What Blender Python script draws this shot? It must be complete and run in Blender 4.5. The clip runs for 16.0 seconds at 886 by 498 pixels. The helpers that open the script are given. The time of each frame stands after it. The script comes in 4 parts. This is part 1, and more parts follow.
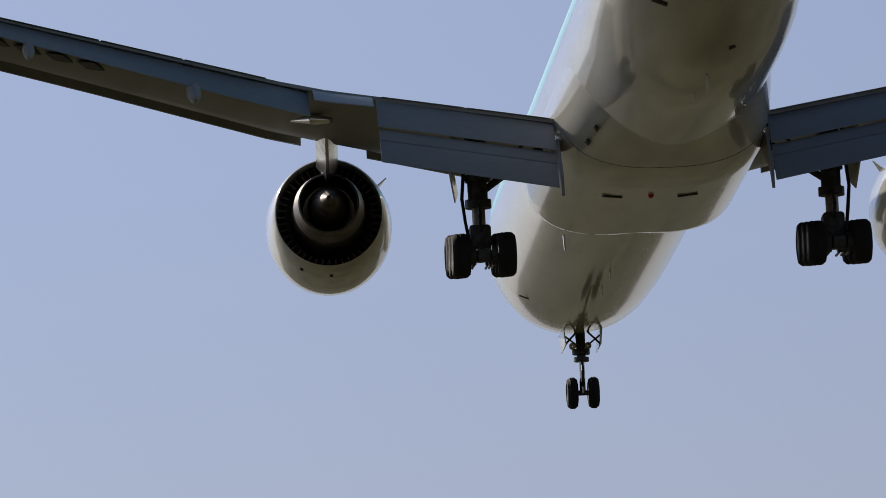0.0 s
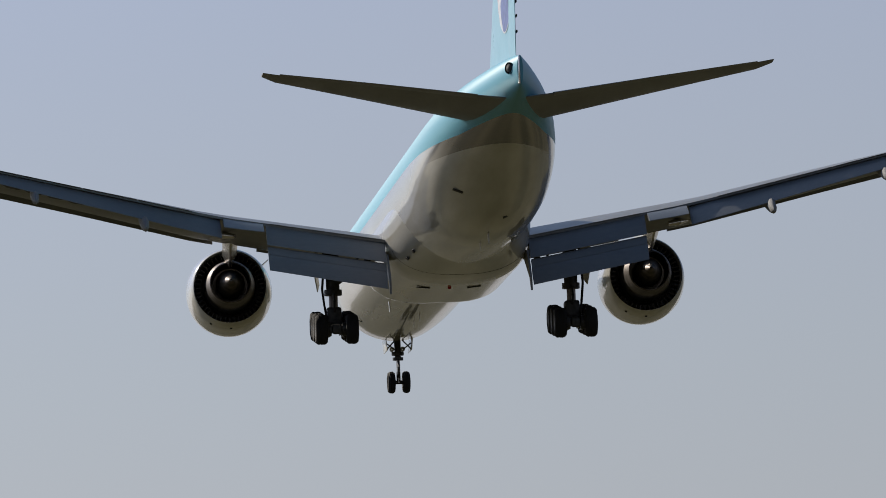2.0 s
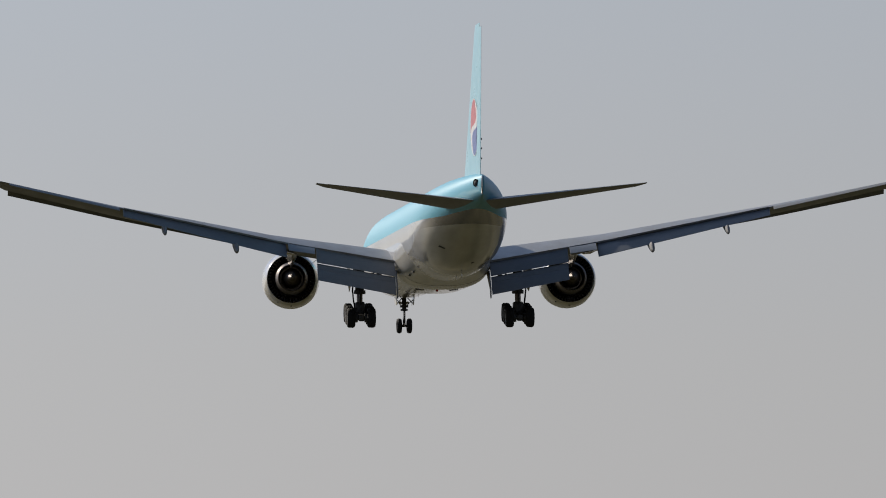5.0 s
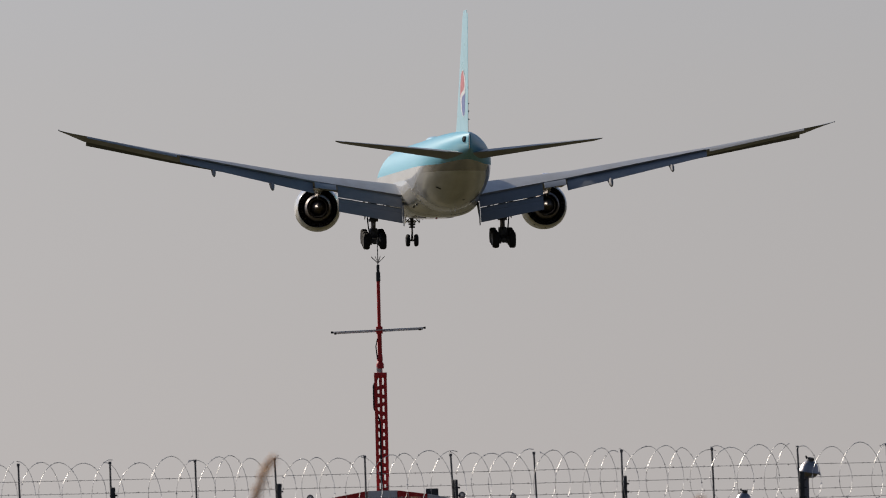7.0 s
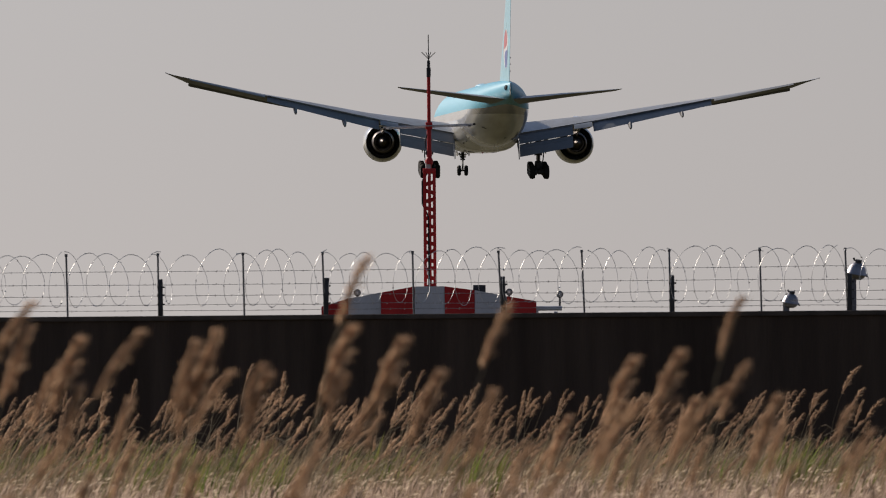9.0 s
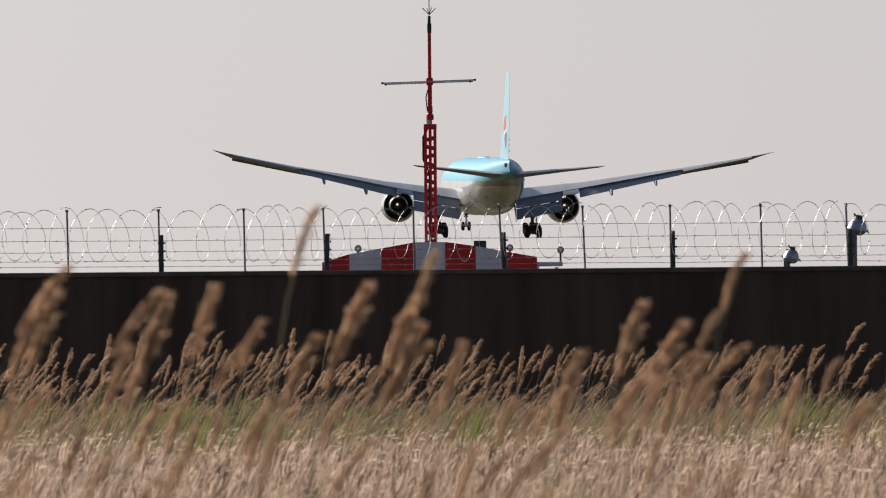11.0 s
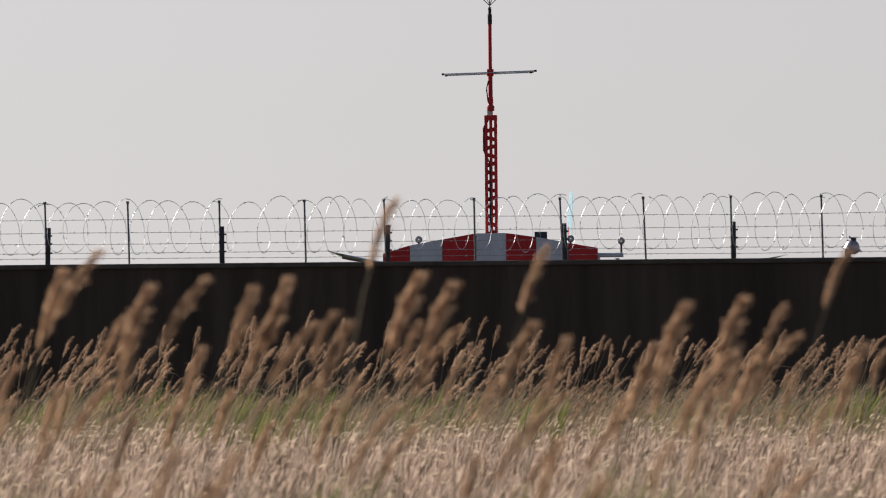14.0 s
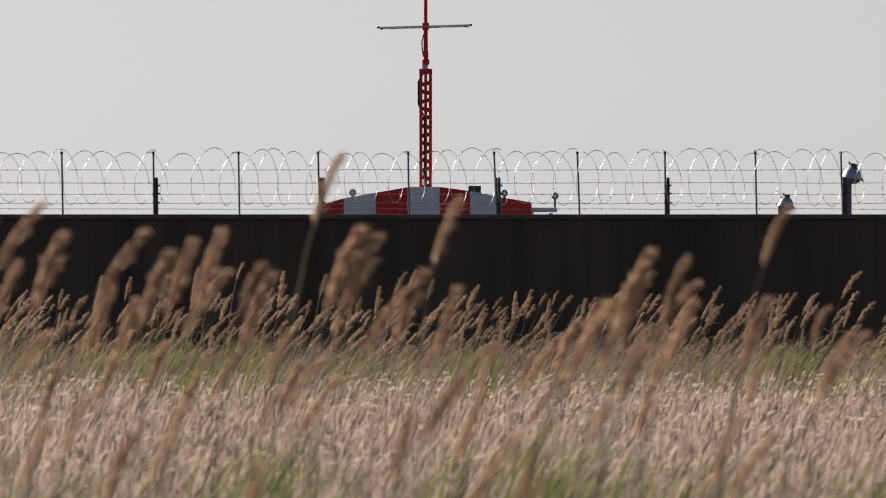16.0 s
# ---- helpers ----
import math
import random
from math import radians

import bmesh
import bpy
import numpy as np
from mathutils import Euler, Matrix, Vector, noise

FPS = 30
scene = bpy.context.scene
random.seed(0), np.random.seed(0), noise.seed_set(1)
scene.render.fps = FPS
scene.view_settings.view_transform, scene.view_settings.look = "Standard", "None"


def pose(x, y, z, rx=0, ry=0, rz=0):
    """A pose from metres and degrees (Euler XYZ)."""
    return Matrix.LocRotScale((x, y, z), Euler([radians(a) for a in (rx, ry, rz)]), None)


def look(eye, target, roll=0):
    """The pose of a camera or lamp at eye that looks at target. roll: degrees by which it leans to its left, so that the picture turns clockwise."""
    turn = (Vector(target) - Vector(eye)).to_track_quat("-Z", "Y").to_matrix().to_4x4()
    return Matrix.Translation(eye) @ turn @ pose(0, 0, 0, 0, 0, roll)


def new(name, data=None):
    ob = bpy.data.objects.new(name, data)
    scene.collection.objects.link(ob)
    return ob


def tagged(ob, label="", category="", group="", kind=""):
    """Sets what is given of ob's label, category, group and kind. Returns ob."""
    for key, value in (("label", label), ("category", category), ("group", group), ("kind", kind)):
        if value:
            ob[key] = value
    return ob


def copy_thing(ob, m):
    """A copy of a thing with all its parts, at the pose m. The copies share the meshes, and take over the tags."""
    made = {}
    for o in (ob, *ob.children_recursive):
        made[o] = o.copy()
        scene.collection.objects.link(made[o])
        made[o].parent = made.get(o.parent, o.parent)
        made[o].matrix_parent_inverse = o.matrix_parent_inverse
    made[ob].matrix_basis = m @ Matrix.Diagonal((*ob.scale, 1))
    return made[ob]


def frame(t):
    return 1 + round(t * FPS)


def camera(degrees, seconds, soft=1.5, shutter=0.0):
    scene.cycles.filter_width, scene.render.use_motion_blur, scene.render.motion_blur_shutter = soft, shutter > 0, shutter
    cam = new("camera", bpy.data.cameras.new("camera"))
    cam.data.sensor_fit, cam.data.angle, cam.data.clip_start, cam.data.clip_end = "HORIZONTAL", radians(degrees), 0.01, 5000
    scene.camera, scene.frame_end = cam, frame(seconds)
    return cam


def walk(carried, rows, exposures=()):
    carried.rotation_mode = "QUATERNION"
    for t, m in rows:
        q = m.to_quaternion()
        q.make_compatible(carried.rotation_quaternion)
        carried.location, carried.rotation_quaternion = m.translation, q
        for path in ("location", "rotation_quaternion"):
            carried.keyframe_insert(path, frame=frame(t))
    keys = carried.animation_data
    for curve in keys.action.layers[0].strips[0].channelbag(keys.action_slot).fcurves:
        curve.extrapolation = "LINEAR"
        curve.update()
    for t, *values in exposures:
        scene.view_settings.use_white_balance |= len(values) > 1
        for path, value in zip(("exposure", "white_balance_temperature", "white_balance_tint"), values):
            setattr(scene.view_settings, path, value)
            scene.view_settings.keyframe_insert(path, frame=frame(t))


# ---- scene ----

# ---- camera and its way ----
CAM_ROWS = [  # seconds, turn to the right, tilt up, lean (degrees)
    (0.0, -0.5977, 9.8848, -3.039),
    (0.5, -0.0390, 8.5745, -3.661),
    (1.0, 0.3379, 7.7465, -2.995),
    (1.5, 0.4059, 7.1597, -2.635),
    (2.0, 0.4706, 6.3760, -2.535),
    (2.5, 0.5505, 5.6698, -2.564),
    (3.0, 0.4021, 5.0668, -2.330),
    (3.5, 0.4351, 4.6615, -1.696),
    (5.8, 0.4104, 2.8745, -0.650),
    (6.0, 0.4466, 2.7148, -0.750),
    (6.5, 0.4976, 2.3021, -1.050),
    (7.0, 0.3907, 1.9489, -1.323),
    (7.5, 0.2584, 1.5747, -1.136),
    (8.0, 0.1973, 1.2234, -0.862),
    (8.5, 0.1573, 0.9239, -0.653),
    (9.0, 0.0775, 0.7391, -0.469),
    (11.5, 0.0657, 0.4688, -0.509),
    (12.0, 0.0929, 0.4649, -0.712),
    (12.5, 0.0684, 0.4204, -0.655),
    (13.0, -0.0428, 0.4031, -0.828),
    (13.5, -0.1528, 0.3658, -0.740),
    (14.0, -0.2917, 0.4251, -0.529),
    (14.5, -0.3529, 0.4288, -0.469),
    (15.0, -0.4796, 0.4157, -0.495),
    (15.5, -0.6430, 0.2903, 0.162),
    (16.0, 0.1034, 0.1462, -0.001),
]
PLANE_ROWS = [  # seconds, x, y, z, nose up, right wing up, heading to the right
    (0.0, 3.53, 286.44, 57.27, 1.40, -0.29, -4.27),
    (1.0, 3.71, 357.99, 54.78, 1.16, -0.31, -4.34),
    (2.0, 3.88, 429.54, 52.29, 0.91, -0.32, -4.42),
    (3.0, 4.09, 501.78, 49.54, 0.82, -0.33, -4.41),
    (4.0, 4.35, 575.19, 46.42, 1.05, -0.32, -4.26),
    (5.0, 4.67, 649.30, 43.04, 1.43, -0.30, -4.03),
    (6.0, 4.95, 723.34, 39.47, 1.61, -0.34, -3.84),
    (7.0, 5.10, 796.59, 35.70, 1.36, -0.50, -3.70),
    (7.5, 5.16, 833.20, 33.91, 1.14, -0.64, -3.64),
    (8.0, 5.21, 869.78, 31.88, 0.92, -0.90, -3.59),
    (8.5, 5.31, 907.00, 29.90, 0.79, -1.25, -3.57),
    (9.0, 5.42, 944.30, 27.64, 0.66, -0.81, -3.56),
    (10.0, 5.81, 1020.89, 23.30, 0.75, -0.76, -3.65),
    (11.0, 6.30, 1098.63, 18.92, 0.97, -0.63, -3.80),
    (11.5, 6.56, 1137.60, 17.23, 1.05, 0.05, -3.88),
    (12.0, 6.83, 1176.60, 14.95, 1.13, -0.50, -3.96),
    (12.5, 7.12, 1215.80, 13.52, 1.20, -0.20, -4.05),
    (13.0, 7.42, 1254.93, 11.55, 1.27, -0.60, -4.14),
    (14.0, 8.00, 1333.17, 8.15, 1.40, -1.00, -4.32),
    (15.0, 8.57, 1411.31, 6.10, 1.54, -0.60, -4.49),
    (16.0, 9.14, 1489.44, 6.10, 1.67, -0.30, -4.66),
]



def turned(yaw, tilt, lean):
    """Turn of a thing whose y axis points ahead and whose z axis points up."""
    return Matrix.Rotation(radians(-yaw), 4, "Z") @ Matrix.Rotation(radians(tilt), 4, "X") @ Matrix.Rotation(radians(-lean), 4, "Y")


EYE = Vector((0, 0, 2.5))
cam = camera(5.28, 16.0, 0.7)
cam.data.dof.use_dof = True
cam.data.dof.focus_distance = 330
cam.data.dof.aperture_fstop = 10
EXPOSURES = [(0.0, -0.02, 6500, 10), (0.5, -0.08, 6480, 10), (1.5, 0.0, 6500, 10), (6.0, 0.02, 6600, 10.5), (7.0, 0.0, 6720, 12.5), (8.0, -0.04, 6780, 13.5), (9.0, 0.05, 6800, 13.5), (10.2, 0.34, 6780, 13), (11.5, 0.52, 6720, 12.5), (13.0, 0.49, 6620, 12), (16.0, 0.50, 6520, 11)]
walk(cam, [(t, Matrix.Translation(EYE) @ turned(y, e, r) @ pose(0, 0, 0, 90)) for t, y, e, r in CAM_ROWS], EXPOSURES)

# ---- daylight ----
SUN = Vector((-0.60, 0.66, 0.46)).normalized()
world = bpy.data.worlds.new("world")
scene.world = world
world.use_nodes = True
wn = world.node_tree.nodes
sky = wn.new("ShaderNodeTexSky")
sky.sky_type = "NISHITA"
sky.sun_disc = False
sky.sun_elevation = math.asin(SUN.z)
sky.sun_rotation = math.atan2(SUN.x, SUN.y)
sky.air_density, sky.dust_density, sky.ozone_density = 1.3, 1.0, 2.0
# haze thickens towards the horizon and turns from blue to a pale warm grey
wl = world.node_tree.links
wcoord, wsep = wn.new("ShaderNodeTexCoord"), wn.new("ShaderNodeSeparateXYZ")
wl.new(wcoord.outputs["Generated"], wsep.inputs[0])
haze, depth = wn.new("ShaderNodeValToRGB"), wn.new("ShaderNodeValToRGB")
HAZE = [(0.0, (0.459, 0.445, 0.439)), (0.05, (0.434, 0.438, 0.445)), (0.10, (0.390, 0.432, 0.488)), (0.18, (0.319, 0.385, 0.566)), (0.5, (0.15, 0.25, 0.50))]
for i, (at, c) in enumerate(HAZE):
    el = haze.color_ramp.elements[i] if i < 2 else haze.color_ramp.elements.new(at)
    el.position, el.color = at, (*c, 1)
depth.color_ramp.elements[0].position, depth.color_ramp.elements[0].color = 0.17, (1, 1, 1, 1)
depth.color_ramp.elements[1].position, depth.color_ramp.elements[1].color = 0.6, (0.1, 0.1, 0.1, 1)
for node in (haze, depth):
    wl.new(wsep.outputs["Z"], node.inputs["Fac"])
dim = wn.new("ShaderNodeMix")
dim.data_type, dim.blend_type = "RGBA", "MULTIPLY"
dim.inputs["Factor"].default_value = 1.0
dim.inputs["B"].default_value = (0.06, 0.06, 0.06, 1)
wl.new(sky.outputs[0], dim.inputs["A"])
air = wn.new("ShaderNodeMix")
air.data_type = "RGBA"
wl.new(depth.outputs["Color"], air.inputs["Factor"])
wl.new(dim.outputs["Result"], air.inputs["A"])
wl.new(haze.outputs["Color"], air.inputs["B"])
# dust in the air brightens the sky towards the sun
near_sun, arc, fall = wn.new("ShaderNodeVectorMath"), wn.new("ShaderNodeMath"), wn.new("ShaderNodeMath")
near_sun.operation, near_sun.inputs[1].default_value = "DOT_PRODUCT", SUN
wl.new(wcoord.outputs["Generated"], near_sun.inputs[0])
arc.operation, fall.operation, fall.inputs[0].default_value = "ARCCOSINE", "POWER", math.exp(-1 / 0.35)
wl.new(near_sun.outputs["Value"], arc.inputs[0])
wl.new(arc.outputs[0], fall.inputs[1])
aureole, glow = wn.new("ShaderNodeMath"), wn.new("ShaderNodeVectorMath")
aureole.operation, aureole.inputs[1].default_value, aureole.inputs[2].default_value = "MULTIPLY_ADD", 4.0, 0.65
wl.new(fall.outputs[0], aureole.inputs[0])
glow.operation = "SCALE"
wl.new(air.outputs["Result"], glow.inputs[0])
wl.new(aureole.outputs[0], glow.inputs["Scale"])
wl.new(glow.outputs["Vector"], wn["Background"].inputs["Color"])
wn["Background"].inputs["Strength"].default_value = 1.0
sun = new("sun", bpy.data.lights.new("sun", "SUN"))
sun.data.energy, sun.data.angle, sun.data.color = 4.6, radians(0.53), (1.0, 0.91, 0.78)
sun.matrix_world = look(Vector((0, 0, 60)) + SUN * 50, (0, 0, 60))


# ---- materials ----
def material(name, colour, rough=0.6, metal=0.0, second=None, scale=3.0, amount=0.5, stretch=(1, 1, 1), bump=0.0, fine=30.0, coat=0.0, shine=0.5):
    """Two-scale procedural surface: a broad blend of two colours, fine grain, grain in roughness and relief."""
    m = bpy.data.materials.new(name)
    m.use_nodes = True
    n, l = m.node_tree.nodes, m.node_tree.links
    b = n["Principled BSDF"]
    b.inputs["Roughness"].default_value, b.inputs["Metallic"].default_value = rough, metal
    b.inputs["Coat Weight"].default_value = coat
    b.inputs["Specular IOR Level"].default_value = shine
    tc, mp = n.new("ShaderNodeTexCoord"), n.new("ShaderNodeMapping")
    mp.inputs["Scale"].default_value = stretch
    l.new(tc.outputs["Object"], mp.inputs["Vector"])
    broad, grain = n.new("ShaderNodeTexNoise"), n.new("ShaderNodeTexNoise")
    for node, s, det in ((broad, scale, 5), (grain, fine, 4)):
        node.inputs["Scale"].default_value, node.inputs["Detail"].default_value = s, det
        l.new(mp.outputs[0], node.inputs["Vector"])
    ramp = n.new("ShaderNodeValToRGB")
    ramp.color_ramp.elements[0].position, ramp.color_ramp.elements[1].position = 0.5 - 0.25 * amount, 0.5 + 0.35 * amount
    c2 = second or tuple(c * 0.7 for c in colour)
    ramp.color_ramp.elements[0].color, ramp.color_ramp.elements[1].color = (*colour, 1), (*c2, 1)
    l.new(broad.outputs["Fac"], ramp.inputs["Fac"])
    mix = n.new("ShaderNodeMix")
    mix.data_type, mix.blend_type = "RGBA", "MULTIPLY"
    mix.inputs["Factor"].default_value = 0.35
    l.new(ramp.outputs["Color"], mix.inputs["A"])
    l.new(grain.outputs["Color"], mix.inputs["B"])
    gray = n.new("ShaderNodeMapRange")
    gray.inputs["To Min"].default_value, gray.inputs["To Max"].default_value = 0.6, 1.25
    l.new(grain.outputs["Fac"], gray.inputs["Value"])
    l.new(gray.outputs["Result"], mix.inputs["B"])
    l.new(mix.outputs["Result"], b.inputs["Base Color"])
    rr = n.new("ShaderNodeMapRange")
    rr.inputs["To Min"].default_value, rr.inputs["To Max"].default_value = max(0.03, rough * 0.75), min(1, rough * 1.25)
    l.new(broad.outputs["Fac"], rr.inputs["Value"])
    l.new(rr.outputs["Result"], b.inputs["Roughness"])
    if bump:
        bp = n.new("ShaderNodeBump")
        bp.inputs["Strength"].default_value, bp.inputs["Distance"].default_value = bump, 0.02
        l.new(grain.outputs["Fac"], bp.inputs["Height"])
        l.new(bp.outputs["Normal"], b.inputs["Normal"])
    return m


def livery_material():
    """Glossy fuselage paint: sky blue above, a silver-grey tail stripe darkened by painted-in reflection, white below,
    with streaks of grime along the flight direction that also stand in for mottled reflections.
    """
    # grime tone is deepened to paint in the belly's mottled ground reflections
    m = material("fuselage_paint", (0.66, 0.65, 0.61), 0.10, 0.0, (0.44, 0.42, 0.36), 0.7, 0.7, (1, 0.16, 1), 0.05, 1.1, 0.35, 0.6)
    n, l = m.node_tree.nodes, m.node_tree.links
    b = n["Principled BSDF"]
    white = b.inputs["Base Color"].links[0].from_socket
    tc, sep = n.new("ShaderNodeTexCoord"), n.new("ShaderNodeSeparateXYZ")
    l.new(tc.outputs["Object"], sep.inputs[0])
    # the lower edge of the blue runs level and rises over the tail cone
    rise, edge = n.new("ShaderNodeMapRange"), n.new("ShaderNodeMath")
    rise.inputs["From Min"].default_value, rise.inputs["From Max"].default_value = -27.0, -34.5
    rise.inputs["To Min"].default_value, rise.inputs["To Max"].default_value = 0.42, 0.80
    l.new(sep.outputs["Y"], rise.inputs["Value"])
    edge.operation = "GREATER_THAN"
    l.new(sep.outputs["Z"], edge.inputs[0])
    l.new(rise.outputs["Result"], edge.inputs[1])
    # below it, round the tail, a silver-grey stripe; its darkness is painted-in reflection
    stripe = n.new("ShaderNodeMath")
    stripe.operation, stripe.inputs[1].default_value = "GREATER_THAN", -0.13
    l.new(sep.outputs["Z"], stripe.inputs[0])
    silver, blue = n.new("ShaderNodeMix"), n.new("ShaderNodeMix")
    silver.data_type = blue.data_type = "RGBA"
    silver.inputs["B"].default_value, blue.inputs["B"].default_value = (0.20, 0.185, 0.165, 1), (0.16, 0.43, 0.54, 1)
    l.new(white, silver.inputs["A"])
    l.new(edge.outputs[0], blue.inputs["Factor"])
    l.new(silver.outputs["Result"], blue.inputs["A"])
    l.new(blue.outputs["Result"], b.inputs["Base Color"])
    # fade painted in to follow the dark reflection dying out along the flank
    aft, dark_reflection = n.new("ShaderNodeMapRange"), n.new("ShaderNodeMath")
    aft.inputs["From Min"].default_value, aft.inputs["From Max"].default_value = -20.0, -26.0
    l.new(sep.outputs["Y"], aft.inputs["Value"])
    dark_reflection.operation = "MULTIPLY"
    l.new(stripe.outputs[0], dark_reflection.inputs[0])
    l.new(aft.outputs["Result"], dark_reflection.inputs[1])
    l.new(dark_reflection.outputs[0], silver.inputs["Factor"])
    dull, coat, gleam = n.new("ShaderNodeMix"), n.new("ShaderNodeMapRange"), n.new("ShaderNodeMapRange")
    l.new(edge.outputs[0], dull.inputs["Factor"])
    l.new(b.inputs["Roughness"].links[0].from_socket, dull.inputs["A"])
    dull.inputs["B"].default_value = 0.38
    l.new(dull.outputs["Result"], b.inputs["Roughness"])
    coat.inputs["To Min"].default_value, coat.inputs["To Max"].default_value = 0.35, 0.0
    l.new(edge.outputs[0], coat.inputs["Value"])
    l.new(coat.outputs["Result"], b.inputs["Coat Weight"])
    gleam.inputs["To Min"].default_value, gleam.inputs["To Max"].default_value = 0.6, 0.10
    l.new(edge.outputs[0], gleam.inputs["Value"])
    l.new(gleam.outputs["Result"], b.inputs["Specular IOR Level"])
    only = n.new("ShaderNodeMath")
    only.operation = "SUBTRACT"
    l.new(dark_reflection.outputs[0], only.inputs[0])
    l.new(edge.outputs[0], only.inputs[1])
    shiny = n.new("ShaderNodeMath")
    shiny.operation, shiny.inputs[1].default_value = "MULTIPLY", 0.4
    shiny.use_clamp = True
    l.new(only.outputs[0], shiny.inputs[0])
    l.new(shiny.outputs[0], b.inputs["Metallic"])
    return m


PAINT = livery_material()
# same streaks as the fuselage: grime plus mottled reflection put into colour
WHITE = material("white_gloss_paint", (0.66, 0.65, 0.61), 0.11, 0, (0.44, 0.42, 0.36), 0.7, 0.7, (1, 0.2, 1), 0.03, 1.3, 0.3, 0.55)
BLUE = material("sky_blue_paint", (0.25, 0.54, 0.63), 0.3, 0, (0.21, 0.49, 0.59), 0.7, 0.7, (1, 1, 1), 0, 6, 0.3)
WING = material("grey_wing_paint", (0.21, 0.215, 0.22), 0.42, 0, (0.16, 0.165, 0.165), 0.6, 0.8, (1, 0.3, 1), 0, 7)
FLAP = material("flap_grey_paint", (0.205, 0.22, 0.242), 0.36, 0, (0.16, 0.18, 0.205), 0.5, 0.8, (0.4, 1, 1), 0, 7)
FAIRING = material("matt_grey_fairing", (0.30, 0.30, 0.305), 0.75, 0, (0.22, 0.22, 0.22), 1.2, 0.8, (1, 0.4, 1), 0, 9, 0.0, 0.2)
METAL = material("bare_metal", (0.70, 0.68, 0.65), 0.24, 1.0, (0.45, 0.42, 0.38), 2, 0.7, (1, 1, 1), 0, 20)
NOZZLE = material("heat_stained_metal", (0.34, 0.31, 0.285), 0.33, 1.0, (0.06, 0.05, 0.045), 2, 0.7, (1, 1, 1), 0, 20)
PLUG = material("sooty_exhaust_cone", (0.17, 0.145, 0.13), 0.56, 0.9, (0.05, 0.044, 0.04), 3, 0.8, (1, 1, 1), 0, 20)
LINER = material("dark_duct_liner", (0.13, 0.122, 0.118), 0.6, 0, None, 4, 0.5)
RUBBER = material("tyre_rubber", (0.016, 0.016, 0.017), 0.8, 0, (0.018, 0.017, 0.016), 6, 0.6, (1, 1, 1), 0.3, 40, 0.0, 0.2)
GEAR = material("gear_grey_enamel", (0.07, 0.07, 0.07), 0.5, 0.2, (0.022, 0.022, 0.022), 5, 0.8, (1, 1, 1), 0.2, 30, 0.0, 0.25)
RING = material("dull_nozzle_metal", (0.20, 0.175, 0.16), 0.42, 1.0, (0.065, 0.055, 0.05), 2, 0.7, (1, 1, 1), 0, 20)
BLACK = material("black_fitting", (0.012, 0.012, 0.013), 0.6)
EMBLEM_RED = material("emblem_red", (0.55, 0.10, 0.11), 0.35)
EMBLEM_BLUE = material("emblem_blue", (0.09, 0.13, 0.38), 0.35)
EMBLEM_WHITE = material("emblem_white", (0.75, 0.75, 0.75), 0.35)
CONCRETE = material("dark_stained_concrete", (0.105, 0.073, 0.053), 0.9, 0, (0.036, 0.026, 0.020), 1.3, 1.0, (1.7, 1, 0.12), 0.5, 22, 0.0, 0.1)
CAP = material("weathered_cap_concrete", (0.13, 0.10, 0.078), 0.9, 0, (0.05, 0.04, 0.031), 2.5, 1.0, (1, 1, 1), 0.5, 20, 0.0, 0.2)
STEEL = material("galvanised_steel", (0.42, 0.405, 0.395), 0.4, 0.8, (0.28, 0.27, 0.26), 4, 0.7, (1, 1, 1), 0.1, 30)
WIRE = material("razor_wire_steel", (0.60, 0.60, 0.60), 0.5, 0.7, (0.40, 0.40, 0.40), 4, 0.7)
HOOD = material("dull_aluminium", (0.37, 0.36, 0.38), 0.42, 0.9, (0.26, 0.25, 0.27), 5, 0.8, (1, 1, 1), 0.1, 30)
GALVANISED_POST = material("grey_post_steel", (0.16, 0.16, 0.165), 0.55, 0.4, (0.10, 0.10, 0.10), 4, 0.8, (1, 1, 0.3), 0.1, 30)
POST = material("dark_post_steel", (0.06, 0.06, 0.062), 0.6, 0.3, (0.03, 0.03, 0.03), 6, 0.7, (1, 1, 1), 0.2, 30)
RED = material("red_aviation_paint", (0.56, 0.030, 0.028), 0.45, 0, (0.42, 0.020, 0.020), 3, 0.8, (1, 1, 0.4), 0.1, 30, 0.0, 0.2)
SHED_WHITE = material("shed_white_paint", (0.62, 0.62, 0.64), 0.5, 0, (0.48, 0.48, 0.49), 2.5, 0.8, (1, 1, 0.3), 0.1, 30)
EARTH = material("dry_grass_ground", (0.105, 0.092, 0.046), 0.95, 0, (0.020, 0.022, 0.010), 0.022, 0.55, (1, 1, 1), 0.6, 2.5, 0.0, 0.1)


